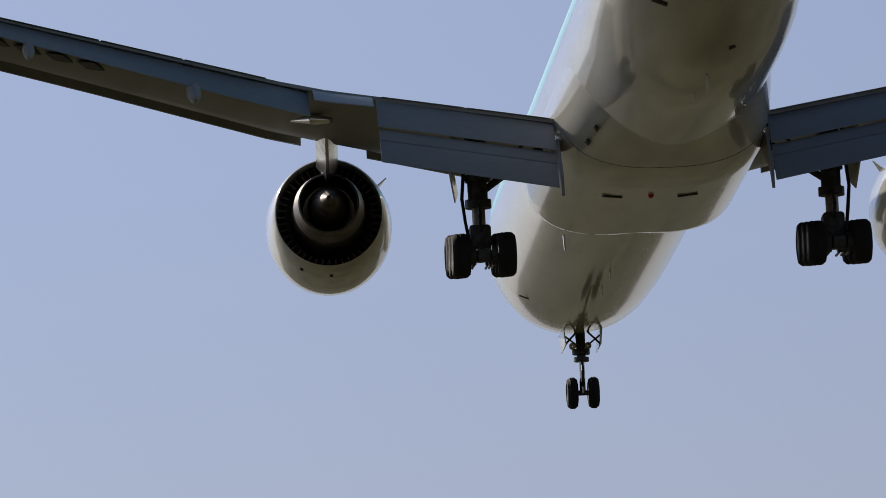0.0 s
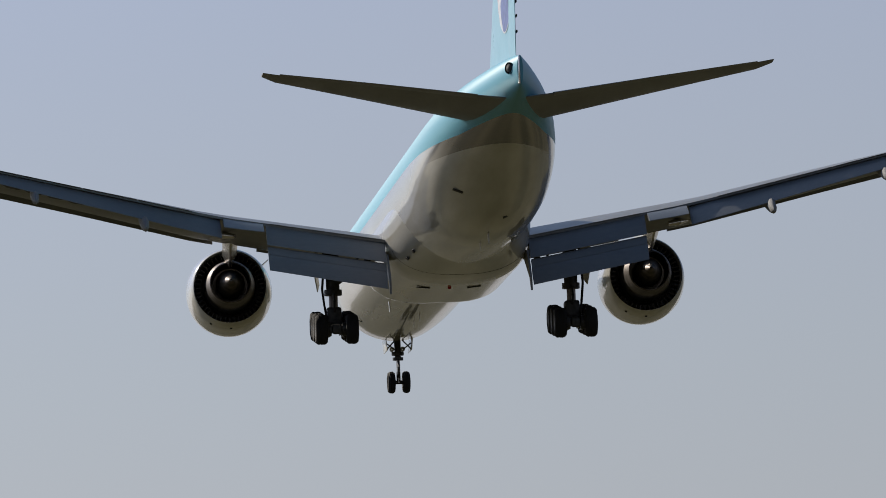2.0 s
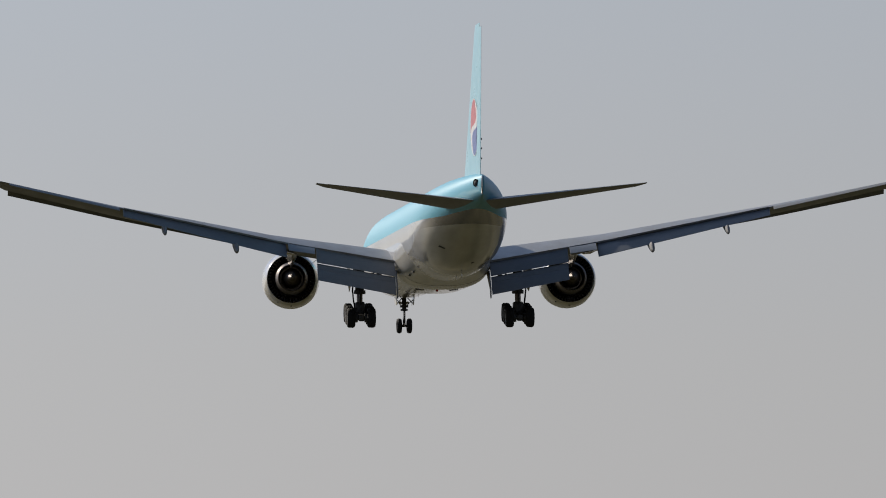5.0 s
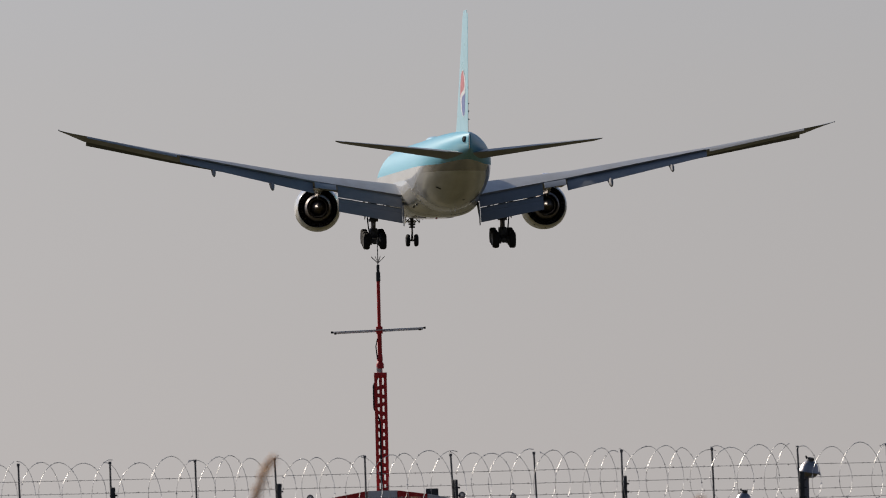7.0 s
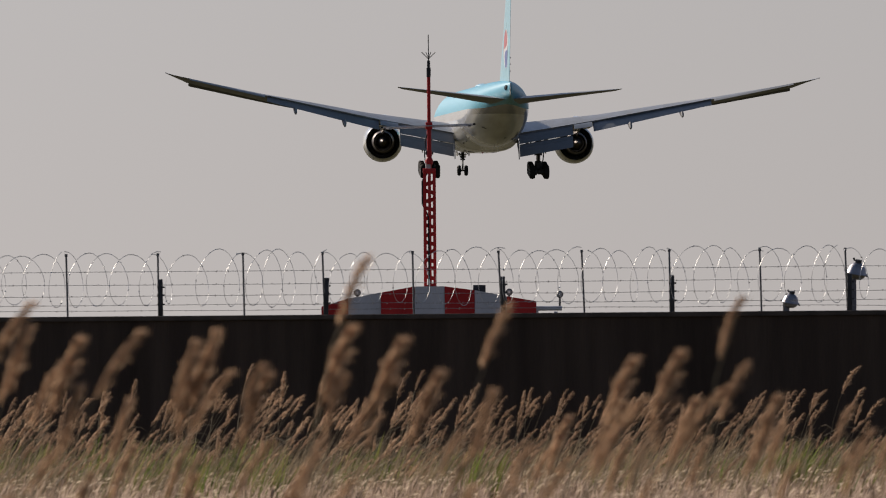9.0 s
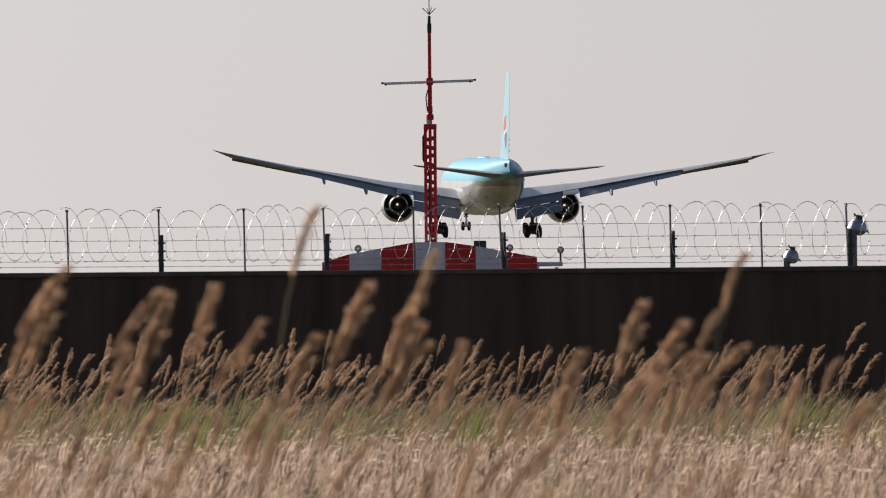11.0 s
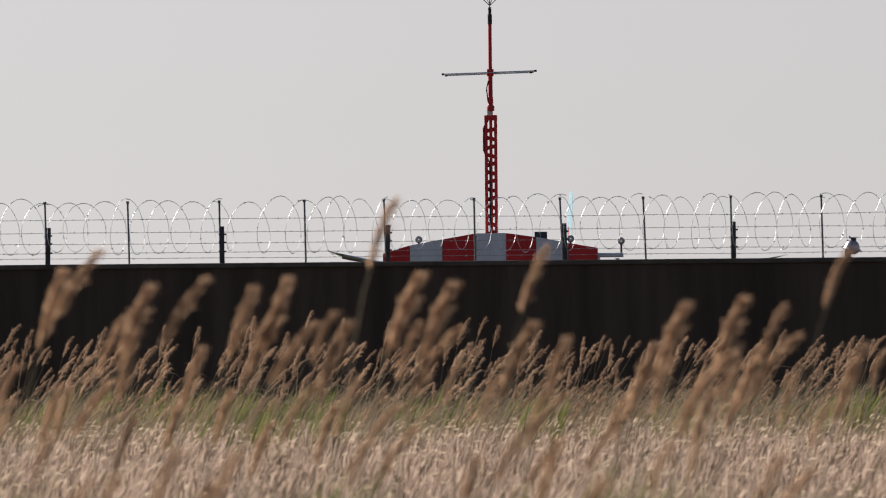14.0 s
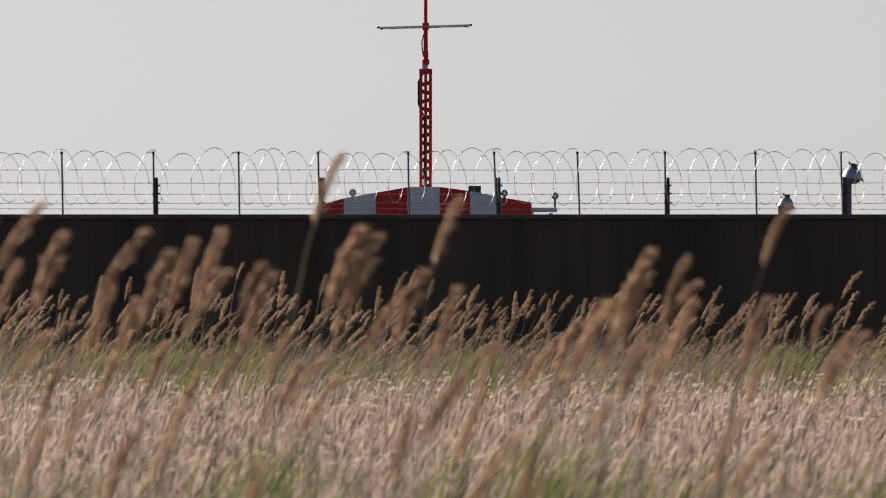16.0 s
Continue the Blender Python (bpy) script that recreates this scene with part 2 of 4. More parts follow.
def plant_material(name, colour, second, through_light, island):
    """Dry or green plant fibre: varied from piece to piece, with light shining through."""
    m = bpy.data.materials.new(name)
    m.use_nodes = True
    n, l = m.node_tree.nodes, m.node_tree.links
    b = n["Principled BSDF"]
    b.inputs["Roughness"].default_value = 0.75
    b.inputs["Specular IOR Level"].default_value = 0.15
    ramp = n.new("ShaderNodeValToRGB")
    ramp.color_ramp.elements[0].color, ramp.color_ramp.elements[1].color = (*colour, 1), (*second, 1)
    one = n.new("ShaderNodeNewGeometry")
    two = n.new("ShaderNodeObjectInfo")
    add = n.new("ShaderNodeMath")
    add.operation = "ADD"
    a_, b_ = n.new("ShaderNodeMath"), n.new("ShaderNodeMath")
    for node, w, src in ((a_, island, one.outputs["Random Per Island"]), (b_, 1 - island, two.outputs["Random"])):
        node.operation = "MULTIPLY"
        node.inputs[1].default_value = w
        l.new(src, node.inputs[0])
    l.new(a_.outputs[0], add.inputs[0])
    l.new(b_.outputs[0], add.inputs[1])
    l.new(add.outputs[0], ramp.inputs["Fac"])
    l.new(ramp.outputs["Color"], b.inputs["Base Color"])
    tr, mix = n.new("ShaderNodeBsdfTranslucent"), n.new("ShaderNodeMixShader")
    mix.inputs["Fac"].default_value = through_light
    l.new(ramp.outputs["Color"], tr.inputs["Color"])
    l.new(b.outputs[0], mix.inputs[1])
    l.new(tr.outputs[0], mix.inputs[2])
    l.new(mix.outputs[0], n["Material Output"].inputs["Surface"])
    return m


PLUME = plant_material("reed_plume_fibre", (0.58, 0.405, 0.27), (0.27, 0.175, 0.115), 0.5, 0.45)
# brighter copy of PLUME for the nearest reeds: sunlight put into the colour
PLUME_BRIGHT = plant_material("brightened_plume_fibre", (0.72, 0.485, 0.31), (0.36, 0.235, 0.15), 0.56, 0.6)
STEM = plant_material("dry_reed_stem", (0.40, 0.32, 0.20), (0.26, 0.20, 0.13), 0.1, 0.5)
BLADE = plant_material("dry_reed_leaf", (0.34, 0.26, 0.165), (0.20, 0.15, 0.09), 0.35, 0.6)
GREEN = plant_material("green_reed_leaf", (0.085, 0.15, 0.026), (0.20, 0.18, 0.06), 0.45, 0.9)
STRAW = plant_material("bleached_straw", (0.36, 0.248, 0.178), (0.11, 0.074, 0.047), 0.4, 0.95)
HEADS = plant_material("pale_seed_heads", (0.66, 0.51, 0.405), (0.14, 0.098, 0.067), 0.42, 0.95)
# brightest straw tone: backlit sparkle of the grass tops painted as colour
TIPS = plant_material("sparkle_seed_tips", (0.80, 0.66, 0.50), (0.55, 0.43, 0.30), 0.45, 0.95)


# ---- mesh helpers ----
def part(name, bm, mat, parent=None, label="", smooth=True):
    me = bpy.data.meshes.new(name)
    if smooth:
        for f in bm.faces:
            f.smooth = True
    bm.normal_update()
    bm.to_mesh(me)
    bm.free()
    me.materials.append(mat)
    if smooth:
        me.set_sharp_from_angle(angle=radians(38))
    ob = new(name, me)
    ob.parent = parent
    if label:
        tagged(ob, label)
    return ob


def add_box(bm, sx, sy, sz, m=None, bevel=0.0):
    made = bmesh.ops.create_cube(bm, size=1.0)["verts"]
    bmesh.ops.transform(bm, matrix=(m or Matrix()) @ Matrix.Diagonal((sx, sy, sz, 1)), verts=made)
    if bevel:
        edges = list({e for v in made for e in v.link_edges})
        bmesh.ops.bevel(bm, geom=edges, offset=bevel, segments=2, affect="EDGES", profile=0.5)
    return bm


def box(sx, sy, sz, m=None, bevel=0.0):
    return add_box(bmesh.new(), sx, sy, sz, m, bevel)


def add_loft(bm, rings, cap=True, closed=True):
    """Skin between rings of points (all of one length)."""
    rows = [[bm.verts.new(p) for p in r] for r in rings]
    n = len(rows[0])
    for a, b in zip(rows, rows[1:]):
        for i in range(n if closed else n - 1):
            j = (i + 1) % n
            bm.faces.new((a[i], a[j], b[j], b[i]))
    if cap:
        bm.faces.new(rows[0][::-1])
        bm.faces.new(rows[-1])
    return bm


def loft(rings, cap=True, closed=True):
    bm = add_loft(bmesh.new(), rings, cap, closed)
    bmesh.ops.recalc_face_normals(bm, faces=bm.faces)
    return bm


def add_tube(bm, a, b, r, r2=None, n=10):
    a, b = Vector(a), Vector(b)
    q = (b - a).to_track_quat("Z", "Y")
    rings = []
    for p, rad in ((a, r), (b, r if r2 is None else r2)):
        rings.append([p + q @ Vector((rad * math.cos(2 * math.pi * i / n), rad * math.sin(2 * math.pi * i / n), 0)) for i in range(n)])
    return add_loft(bm, rings)


def tube(a, b, r, r2=None, n=10):
    return add_tube(bmesh.new(), a, b, r, r2, n)


def lathe(profile, axis="Y", n=48, cap=False):
    """Turned body: profile of (along, radius)."""
    rings = []
    for s, r in profile:
        ring = []
        for i in range(n):
            a = 2 * math.pi * i / n
            c, d = r * math.cos(a), r * math.sin(a)
            ring.append({"Y": (c, s, d), "X": (s, c, d), "Z": (c, d, s)}[axis])
        rings.append(ring)
    bm = loft(rings, cap)
    return bm


def moved(bm, m):
    bmesh.ops.transform(bm, matrix=m, verts=bm.verts)
    return bm


def between(table, x):
    """Straight interpolation in rows whose first column rises."""
    for a, b in zip(table, table[1:]):
        if x <= b[0] or b is table[-1]:
            u = (x - a[0]) / (b[0] - a[0])
            return [p + u * (q - p) for p, q in zip(a[1:], b[1:])]


def section(x, yle, yte, zle, zte, thick, blunt=0.04, n=9):
    """One airfoil section, nose ahead (+y)."""
    top, low = [], []
    for i in range(n):
        u = (1 - math.cos(math.pi * i / (n - 1))) / 2
        h = 5 * thick * (0.2969 * math.sqrt(u) - 0.126 * u - 0.3516 * u**2 + 0.2843 * u**3 - 0.1015 * u**4) + blunt * u * thick
        y, z = yle + u * (yte - yle), zle + u * (zte - zle)
        top.append((x, y, z + h * 1.05))
        low.append((x, y, z - h * 0.95))
    return top + low[:0:-1]


def foil(stations, blunt=0.04):
    return loft([section(*s, blunt) for s in stations])


# ---- ground ----
def build_ground():
    bm = bmesh.new()
    xs = [-4500, -800, -200, -60, -20, 20, 60, 200, 800, 4500]
    ys = [-3000, -500, -100, 0, 40, 80, 120, 170, 220, 400, 1000, 2500, 4900]
    grid = [[bm.verts.new((x, y, 0)) for x in xs] for y in ys]
    for a, b in zip(grid, grid[1:]):
        for i in range(len(xs) - 1):
            bm.faces.new((a[i], a[i + 1], b[i + 1], b[i]))
    ob = part("ground", bm, EARTH)
    tagged(ob, "flat open ground of dry tan grass and earth", "ground", kind="structure")


build_ground()

# ---- the airliner: x right, y ahead, z up, from the main gear's station on the fuselage axis ----
BODY = [  # station, axis height, half width, half height
    (40.2, -0.90, 0.02, 0.02), (39.9, -0.87, 0.52, 0.47), (39.2, -0.76, 1.08, 0.98), (37.8, -0.52, 1.84, 1.72),
    (35.8, -0.26, 2.50, 2.42), (33.2, -0.08, 2.95, 2.92), (30, 0, 3.08, 3.07), (27, 0, 3.1, 3.1), (15, 0, 3.1, 3.1),
    (0, 0, 3.1, 3.1), (-13, 0, 3.1, 3.1), (-16, 0.08, 3.07, 3.02), (-18, 0.23, 3.0, 2.86), (-20, 0.45, 2.9, 2.62), (-22, 0.70, 2.74, 2.36),
    (-24, 0.95, 2.52, 2.1), (-26, 1.18, 2.26, 1.85), (-28, 1.40, 1.94, 1.6), (-30, 1.60, 1.58, 1.37), (-32, 1.77, 1.18, 1.15),
    (-34, 1.92, 0.74, 0.93), (-35.5, 2.0, 0.38, 0.74), (-36.3, 2.05, 0.12, 0.62),
]
WINGS = [  # span, nose y, tail y, nose z, tail z, thickness
    (0.0, 12.2, -3.2, -1.35, -2.05, 1.5), (3.1, 9.9, -3.2, -1.10, -1.70, 1.35), (10.0, 5.15, -2.9, -0.36, -0.50, 1.12),
    (11.4, 4.2, -3.25, -0.20, -0.24, 1.06), (17.0, 0.35, -5.65, 0.78, 0.84, 0.86), (22.0, -3.08, -7.8, 1.60, 1.80, 0.60), (29.6, -8.3, -11.1, 3.02, 3.36, 0.28),
    (30.8, -9.7, -11.9, 3.50, 3.58, 0.18), (31.7, -11.4, -12.7, 3.80, 3.79, 0.07),
]


def body_ring(y, zc, rx, rz, n=56):
    return [(rx * math.cos(2 * math.pi * i / n), y, zc + rz * math.sin(2 * math.pi * i / n)) for i in range(n)]


def skin_z(y, x):
    """Height of the lower skin of the fuselage."""
    a = sorted(BODY)
    zc, rx, rz = between(a, y)
    return zc - rz * math.sqrt(max(0, 1 - (x / rx) ** 2))


def side(sign, rows):
    return [(s[0] * sign, *s[1:]) for s in rows]


def build_wing(plane, sign):
    wing = part("wing", foil(side(sign, WINGS)), WING, plane, "grey-painted swept wing with upturned raked tip")
    tail = lambda x: between([(w[0], w[2], w[4]) for w in WINGS], x)
    nose = lambda x: between([(w[0], w[1], w[3]) for w in WINGS], x)

    def panel(name, x0, x1, d0, d1, mat, steps=4, label=""):
        """A hinged surface behind the wing: d = (y nose, z nose, y end, z end, thickness), offsets from the wing's tail."""
        st = []
        for i in range(steps):
            u = i / (steps - 1)
            x = x0 + (x1 - x0) * u
            d = [a + (b - a) * u for a, b in zip(d0, d1)]
            ty, tz = tail(x)
            st.append((x * sign, ty + d[0], ty + d[2], tz + d[1], tz + d[3], d[4]))
        return part(name, foil(st), mat, wing, label)

    panel("inboard_flap", 3.22, 8.5, (0.35, 0.02, -0.86, -1.02, 0.28), (0.2, 0.02, -0.84, -0.98, 0.25), FLAP, 4, "blue-grey flap lowered for landing")
    panel("inboard_vane", 3.24, 8.48, (-0.74, -1.09, -1.06, -1.46, 0.10), (-0.72, -1.05, -1.04, -1.42, 0.09), FLAP, 4, "narrow blue-grey vane between the flaps")
    panel("inboard_rear_flap", 3.24, 8.48, (-0.98, -1.46, -1.72, -2.30, 0.18), (-0.96, -1.42, -1.68, -2.20, 0.16), FLAP, 4, "blue-grey rear flap lowered steeply")
    panel("flaperon", 8.62, 10.4, (0.3, -0.02, -1.1, -0.45, 0.26), (0.3, -0.02, -1.1, -0.5, 0.24), FLAP)
    panel("outboard_flap", 10.52, 21.7, (0.5, -0.02, -0.98, -1.00, 0.28), (0.3, -0.02, -0.55, -0.54, 0.18), FLAP, 6, "long blue-grey outboard flap lowered for landing")
    panel("aileron", 21.95, 29.4, (0.2, 0.0, -0.65, -0.20, 0.16), (0.15, 0.0, -0.45, -0.14, 0.09), WING, 4)
    cuts = [10.4, 12.6, 15.2, 18.1, 21.1, 24.0, 26.8, 29.4]
    for a, b in [(4.2, 8.3)] + [(p, q - 0.004) for p, q in zip(cuts, cuts[1:])]:
        rings = []
        for i in range(3):
            x = a + (b - a) * i / 2
            ny, nz = nose(x)
            k = 1.0 - 0.010 * x
            prof = [(0.05, 0.20), (0.32, 0.14), (0.56, -0.04), (0.68, -0.28), (0.64, -0.50), (0.42, -0.50), (0.28, -0.22), (0.05, -0.02)]
            rings.append([(x * sign, ny + p * k, nz + q * k) for p, q in prof])
        part("slat", loft(rings), WING, wing)
    for x, size in ((14.0, 1.15), (18.9, 1.0)):  # canoe fairings of the flap tracks
        ty, tz = tail(x)
        prof = [(2.6, 0.02, -0.32), (1.6, 0.13, -0.52), (0.4, 0.18, -0.72), (-0.7, 0.17, -0.98), (-1.2, 0.13, -1.12), (-1.45, 0.03, -1.2)]
        rings = []
        for y, r, z in prof:
            rings.append([(x * sign + r * size * math.cos(a), ty + y * size, tz + z * size + 0.08 + 1.7 * r * size * math.sin(a)) for a in [2 * math.pi * i / 12 for i in range(12)]])
        part("flap_track_fairing", loft(rings), FAIRING, wing, "small grey pointed fairing under the flap")
    # inner end plate of the flap, and the hinge fairing beside the engine
    ring = lambda x: [(x, -1.2, -2.2), (x, -3.6, -2.3), (x, -4.85, -3.6), (x, -4.9, -4.22), (x, -4.4, -3.6), (x, -2.6, -2.8)]
    part("flap_end_plate", loft([ring(3.10 * sign), ring(3.19 * sign)]), WING, wing)
    part("hinge_fairing", add_tube(tube((11.0 * sign, 0.9, -0.70), (10.25 * sign, -0.5, -0.92), 0.03, 0.17, 14), (10.25 * sign, -0.5, -0.92), (9.75 * sign, -1.0, -1.05), 0.17, 0.09, 14), METAL, wing, "slim bare metal hinge fairing over the engine")
    for x in (4.55, 7.1, 13.0, 15.5, 18.0, 20.4):
        ty, tz = tail(x)
        w = 1.22
        st = [(xx * sign, between([(q[0], q[2]) for q in WINGS], xx)[0] + 0.9, between([(q[0], q[2]) for q in WINGS], xx)[0] - 0.1,
               tail(xx)[1] + 0.13, tail(xx)[1] + 0.06, 0.05) for xx in (x - w, x + w)]
        part("spoiler", foil(st), WING, wing)
    ty, tz = tail(6.3)
    part("hinge_cover", box(0.55, 0.6, 0.20, pose(6.3 * sign, ty + 2.6, tz + 0.29, -4, -6 * sign), 0.03), POST, wing, "small dark raised cover on the wing")
    if sign < 0:
        for k in range(5):  # dark marks under the port wing
            x = 17.0 + 0.95 * k
            yl, yt, zl, zt, th = between(WINGS, x)
            u = 0.62
            bm = box(0.55, 1.15, 0.012, pose(-x, yl + u * (yt - yl), zl + u * (zt - zl) - 0.40 * th - 0.01, -4, 10, -18))
            part("marking_bar", bm, BLACK, wing, "dark plain bar on the underside")
    tip = part("tip_light", lathe([(-0.12, 0.01), (-0.06, 0.06), (0.1, 0.06), (0.2, 0.01)], n=12), EMBLEM_WHITE, wing)
    tip.location = (31.75 * sign, -12.6, 3.82)


def build_engine(plane, sign):
    x, z = 9.61 * sign, -2.42
    nacelle = part("engine", lathe([(14.25, 1.50), (14.4, 1.58), (14.3, 1.68), (13.6, 1.86), (12.4, 1.97), (11.2, 1.98), (9.8, 1.87), (8.45, 1.70), (8.4, 1.66), (8.6, 1.62),
                                    (9.6, 1.60), (10.6, 1.55), (12.0, 1.50), (14.25, 1.50)], n=64), WHITE, plane, "large white turbofan nacelle with dark exhaust")
    # both engines turn the same way, by angles that fit the camera's view
    view_turn = Matrix.Translation((x, 5.34, z)) @ Matrix.Rotation(radians(-2.6 if sign < 0 else -1.5), 4, "Z") @ Matrix.Translation((0, -5.34, 0))
    nacelle.matrix_basis = view_turn
    part("lip", lathe([(14.2, 1.62), (14.34, 1.56), (14.44, 1.60), (14.36, 1.69), (13.95, 1.80)], n=64), METAL, nacelle, "bare metal intake lip")
    part("duct_liner", lathe([(8.5, 1.645), (9.6, 1.58), (10.9, 1.53), (10.95, 0.6)], n=48), LINER, nacelle, "dark bypass duct lining")
    vane = box(0.05, 0.4, 0.24, pose(0, 9.5, 1.47, 0, 0, 14))
    first = part("guide_vane", vane, LINER, nacelle)
    for i in range(1, 44):
        ob = new("guide_vane", first.data)
        ob.parent = nacelle
        ob.rotation_euler = (0, 2 * math.pi * i / 44, 0)
    part("core_cowl", lathe([(10.9, 1.15), (9.4, 1.20), (8.0, 1.12), (6.9, 0.98), (6.5, 0.93), (6.5, 0.89), (7.3, 0.86), (8.2, 0.8), (8.25, 0.3)], n=48), NOZZLE, nacelle, "heat-stained metal core cowl")
    part("core_ring", lathe([(7.6, 1.075), (7.56, 1.10), (6.95, 1.0), (6.48, 0.945), (6.46, 0.90)], n=48), RING, nacelle, "duller bare metal nozzle ring")
    part("exhaust_plug", lathe([(8.2, 0.62), (7.4, 0.66), (6.8, 0.58), (6.2, 0.40), (5.7, 0.22), (5.42, 0.10), (5.34, 0.07), (5.33, 0.01)], n=40), PLUG, nacelle, "dull metal exhaust cone")
    strake = loft([[(a, y, c) for a, y, c in ((-0.02, 13.0, 0), (0.02, 13.0, 0), (0.02, 11.3, 0), (-0.02, 11.3, 0))],
                   [(-0.02, 12.0, 0.06), (0.02, 12.0, 0.06), (0.02, 11.2, 0.42), (-0.02, 11.2, 0.42)]])
    st = part("strake", moved(strake, Matrix.Rotation(radians(-52 * sign), 4, "Y") @ Matrix.Translation((0, 0, 1.94))), WHITE, nacelle)
    st.scale.x = 1
    for a in (-150, -180):  # latches under the cowl
        part("latch", moved(box(0.10, 0.12, 0.05, None, 0.01), Matrix.Rotation(radians(a), 4, "Y") @ Matrix.Translation((0, 9.4, 1.85))), BLACK, nacelle)
    # pylon with its slender aft fairing
    prof = [(13.2, 0.06, 1.5, 1.95), (12.0, 0.26, 1.4, 2.35), (9.5, 0.36, 1.1, 2.75), (7.2, 0.34, 0.95, 2.65), (5.6, 0.30, 1.0, 2.45), (3.8, 0.24, 1.35, 2.35), (1.6, 0.16, 1.75, 2.2), (-0.4, 0.04, 2.0, 2.1)]
    rings = []
    for y, w, lo, hi in prof:
        rings.append([(-w * 0.95, y, hi), (w * 0.95, y, hi), (w * 0.42, y, lo + 0.45 * (hi - lo)), (w * 0.10, y, lo), (-w * 0.10, y, lo), (-w * 0.42, y, lo + 0.45 * (hi - lo))])
    part("pylon", loft(rings), WHITE, nacelle, "white pylon tapering behind the engine")
    part("heat_shield", loft([[(-0.34, y, z0 + 0.34), (0.34, y, z0 + 0.34), (0.05, y, z0 - d), (-0.05, y, z0 - d)] for y, z0, d in ((8.6, 1.12, 0.1), (7.2, 1.0, 0.26), (6.0, 1.04, 0.36), (4.6, 1.25, 0.34), (3.2, 1.5, 0.2), (2.0, 1.75, 0.05))]), METAL, nacelle, "bare metal heat shield under the pylon")


def wheel(parent, x, y, z, radius, width):
    w = part("wheel", lathe([(-width / 2 + 0.04, radius * 0.55), (-width / 2, radius * 0.66), (-width / 2 + 0.02, radius * 0.86), (-width / 2 + 0.1, radius * 0.97), (-width * 0.2, radius), (-width * 0.19, radius * 0.985), (-width * 0.03, radius * 0.985),
                             (-width * 0.02, radius), (width * 0.2, radius), (width / 2 - 0.1, radius * 0.97), (width / 2 - 0.02, radius * 0.86), (width / 2, radius * 0.66), (width / 2 - 0.04, radius * 0.55)], "X", 40), RUBBER, parent, "worn black aircraft tyre")
    w.location = (x, y, z)
    part("rim", lathe([(-width / 2 + 0.05, 0.02), (-width / 2 + 0.07, radius * 0.3), (-width / 2 + 0.03, radius * 0.56), (width / 2 - 0.03, radius * 0.56), (width / 2 - 0.07, radius * 0.3), (width / 2 - 0.05, 0.02)], "X", 24), GEAR, parent).location = (x, y, z)
    return w


def build_main_gear(plane, sign):
    x = 5.37 * sign
    bm = tube((x, 0.2, -1.2), (x, 0.0, -3.55), 0.33, 0.30, 16)
    add_tube(bm, (x, 0, -3.5), (x, 0, -3.75), 0.40, 0.40, 16)
    add_tube(bm, (x, 0, -2.75), (x, 0, -2.95), 0.38, 0.38, 16)
    gear = part("main_gear", bm, GEAR, plane, "dark main landing gear leg with six wheels")
    part("piston", tube((x, 0, -3.7), (x, -0.02, -5.1), 0.2, 0.2, 16), RING, gear, "bright metal oleo piston")
    part("fork", moved(box(0.66, 0.9, 0.9, None, 0.1), pose(x, 0, -4.75)), GEAR, gear)
    part("side_brace", add_tube(tube((x - 0.05 * sign, 0.1, -3.3), (x - 2.0 * sign, 0.35, -1.9), 0.11, 0.12), (x - 0.2 * sign, -0.2, -3.0), (x - 1.4 * sign, -0.2, -1.9), 0.05), GEAR, gear)
    part("drag_brace", tube((x, 0.1, -3.2), (x, 2.6, -1.6), 0.11), GEAR, gear)
    bm = add_tube(tube((x, -0.34, -3.65), (x, -0.78, -4.1), 0.06), (x, -0.78, -4.1), (x, -0.3, -4.6), 0.06)
    part("torsion_link", bm, GEAR, gear)
    for k in range(3):
        px = x + (0.36 + 0.03 * k) * sign
        pts = [(px, -0.3, -1.7), (px + 0.05 * sign, -0.32, -2.8), (px + 0.12 * sign, -0.34, -3.5), (px + 0.05 * sign, -0.3 - 0.05 * k, -4.2), (px - 0.05 * sign, -0.5, -4.9)]
        ring = lambda c: [(c[0] + 0.024 * math.cos(q), c[1] + 0.024 * math.sin(q), c[2]) for q in (0, 1.05, 2.1, 3.14, 4.19, 5.24)]
        part("hydraulic_line", loft([ring(c) for c in pts]), BLACK, gear)
    door = loft([[(x + 0.52 * sign, 1.1, -1.5), (x + 0.58 * sign, 1.1, -1.5), (x + 0.86 * sign, -0.75, -1.6), (x + 0.80 * sign, -0.75, -1.6)],
                 [(x + 0.62 * sign, 0.9, -2.5), (x + 0.68 * sign, 0.9, -2.5), (x + 0.92 * sign, -0.7, -2.6), (x + 0.86 * sign, -0.7, -2.6)],
                 [(x + 0.56 * sign, 0.5, -3.2), (x + 0.60 * sign, 0.5, -3.2), (x + 0.74 * sign, -0.3, -3.6), (x + 0.70 * sign, -0.3, -3.6)]])
    part("gear_door", door, WHITE, gear, "white strut door outboard of the leg")
    truck = part("truck", moved(box(0.42, 3.6, 0.42, None, 0.08), pose(x, 0, -5.20, 8)), GEAR, gear)
    for k in (-1, 0, 1):
        dy, dz = 1.45 * k, -5.20 + 1.45 * k * math.tan(radians(8))
        part("axle", tube((x - 0.85, dy, dz), (x + 0.85, dy, dz), 0.12), GEAR, gear)
        for s in (-0.36, 0.36):
            part("brake", moved(lathe([(-0.12, 0.1), (-0.12, 0.3), (0.12, 0.3), (0.12, 0.1)], "X", 20), pose(x + s, dy, dz)), GEAR, gear)
        for s in (-0.69, 0.69):
            wheel(gear, x + s, dy, dz, 0.675, 0.57)
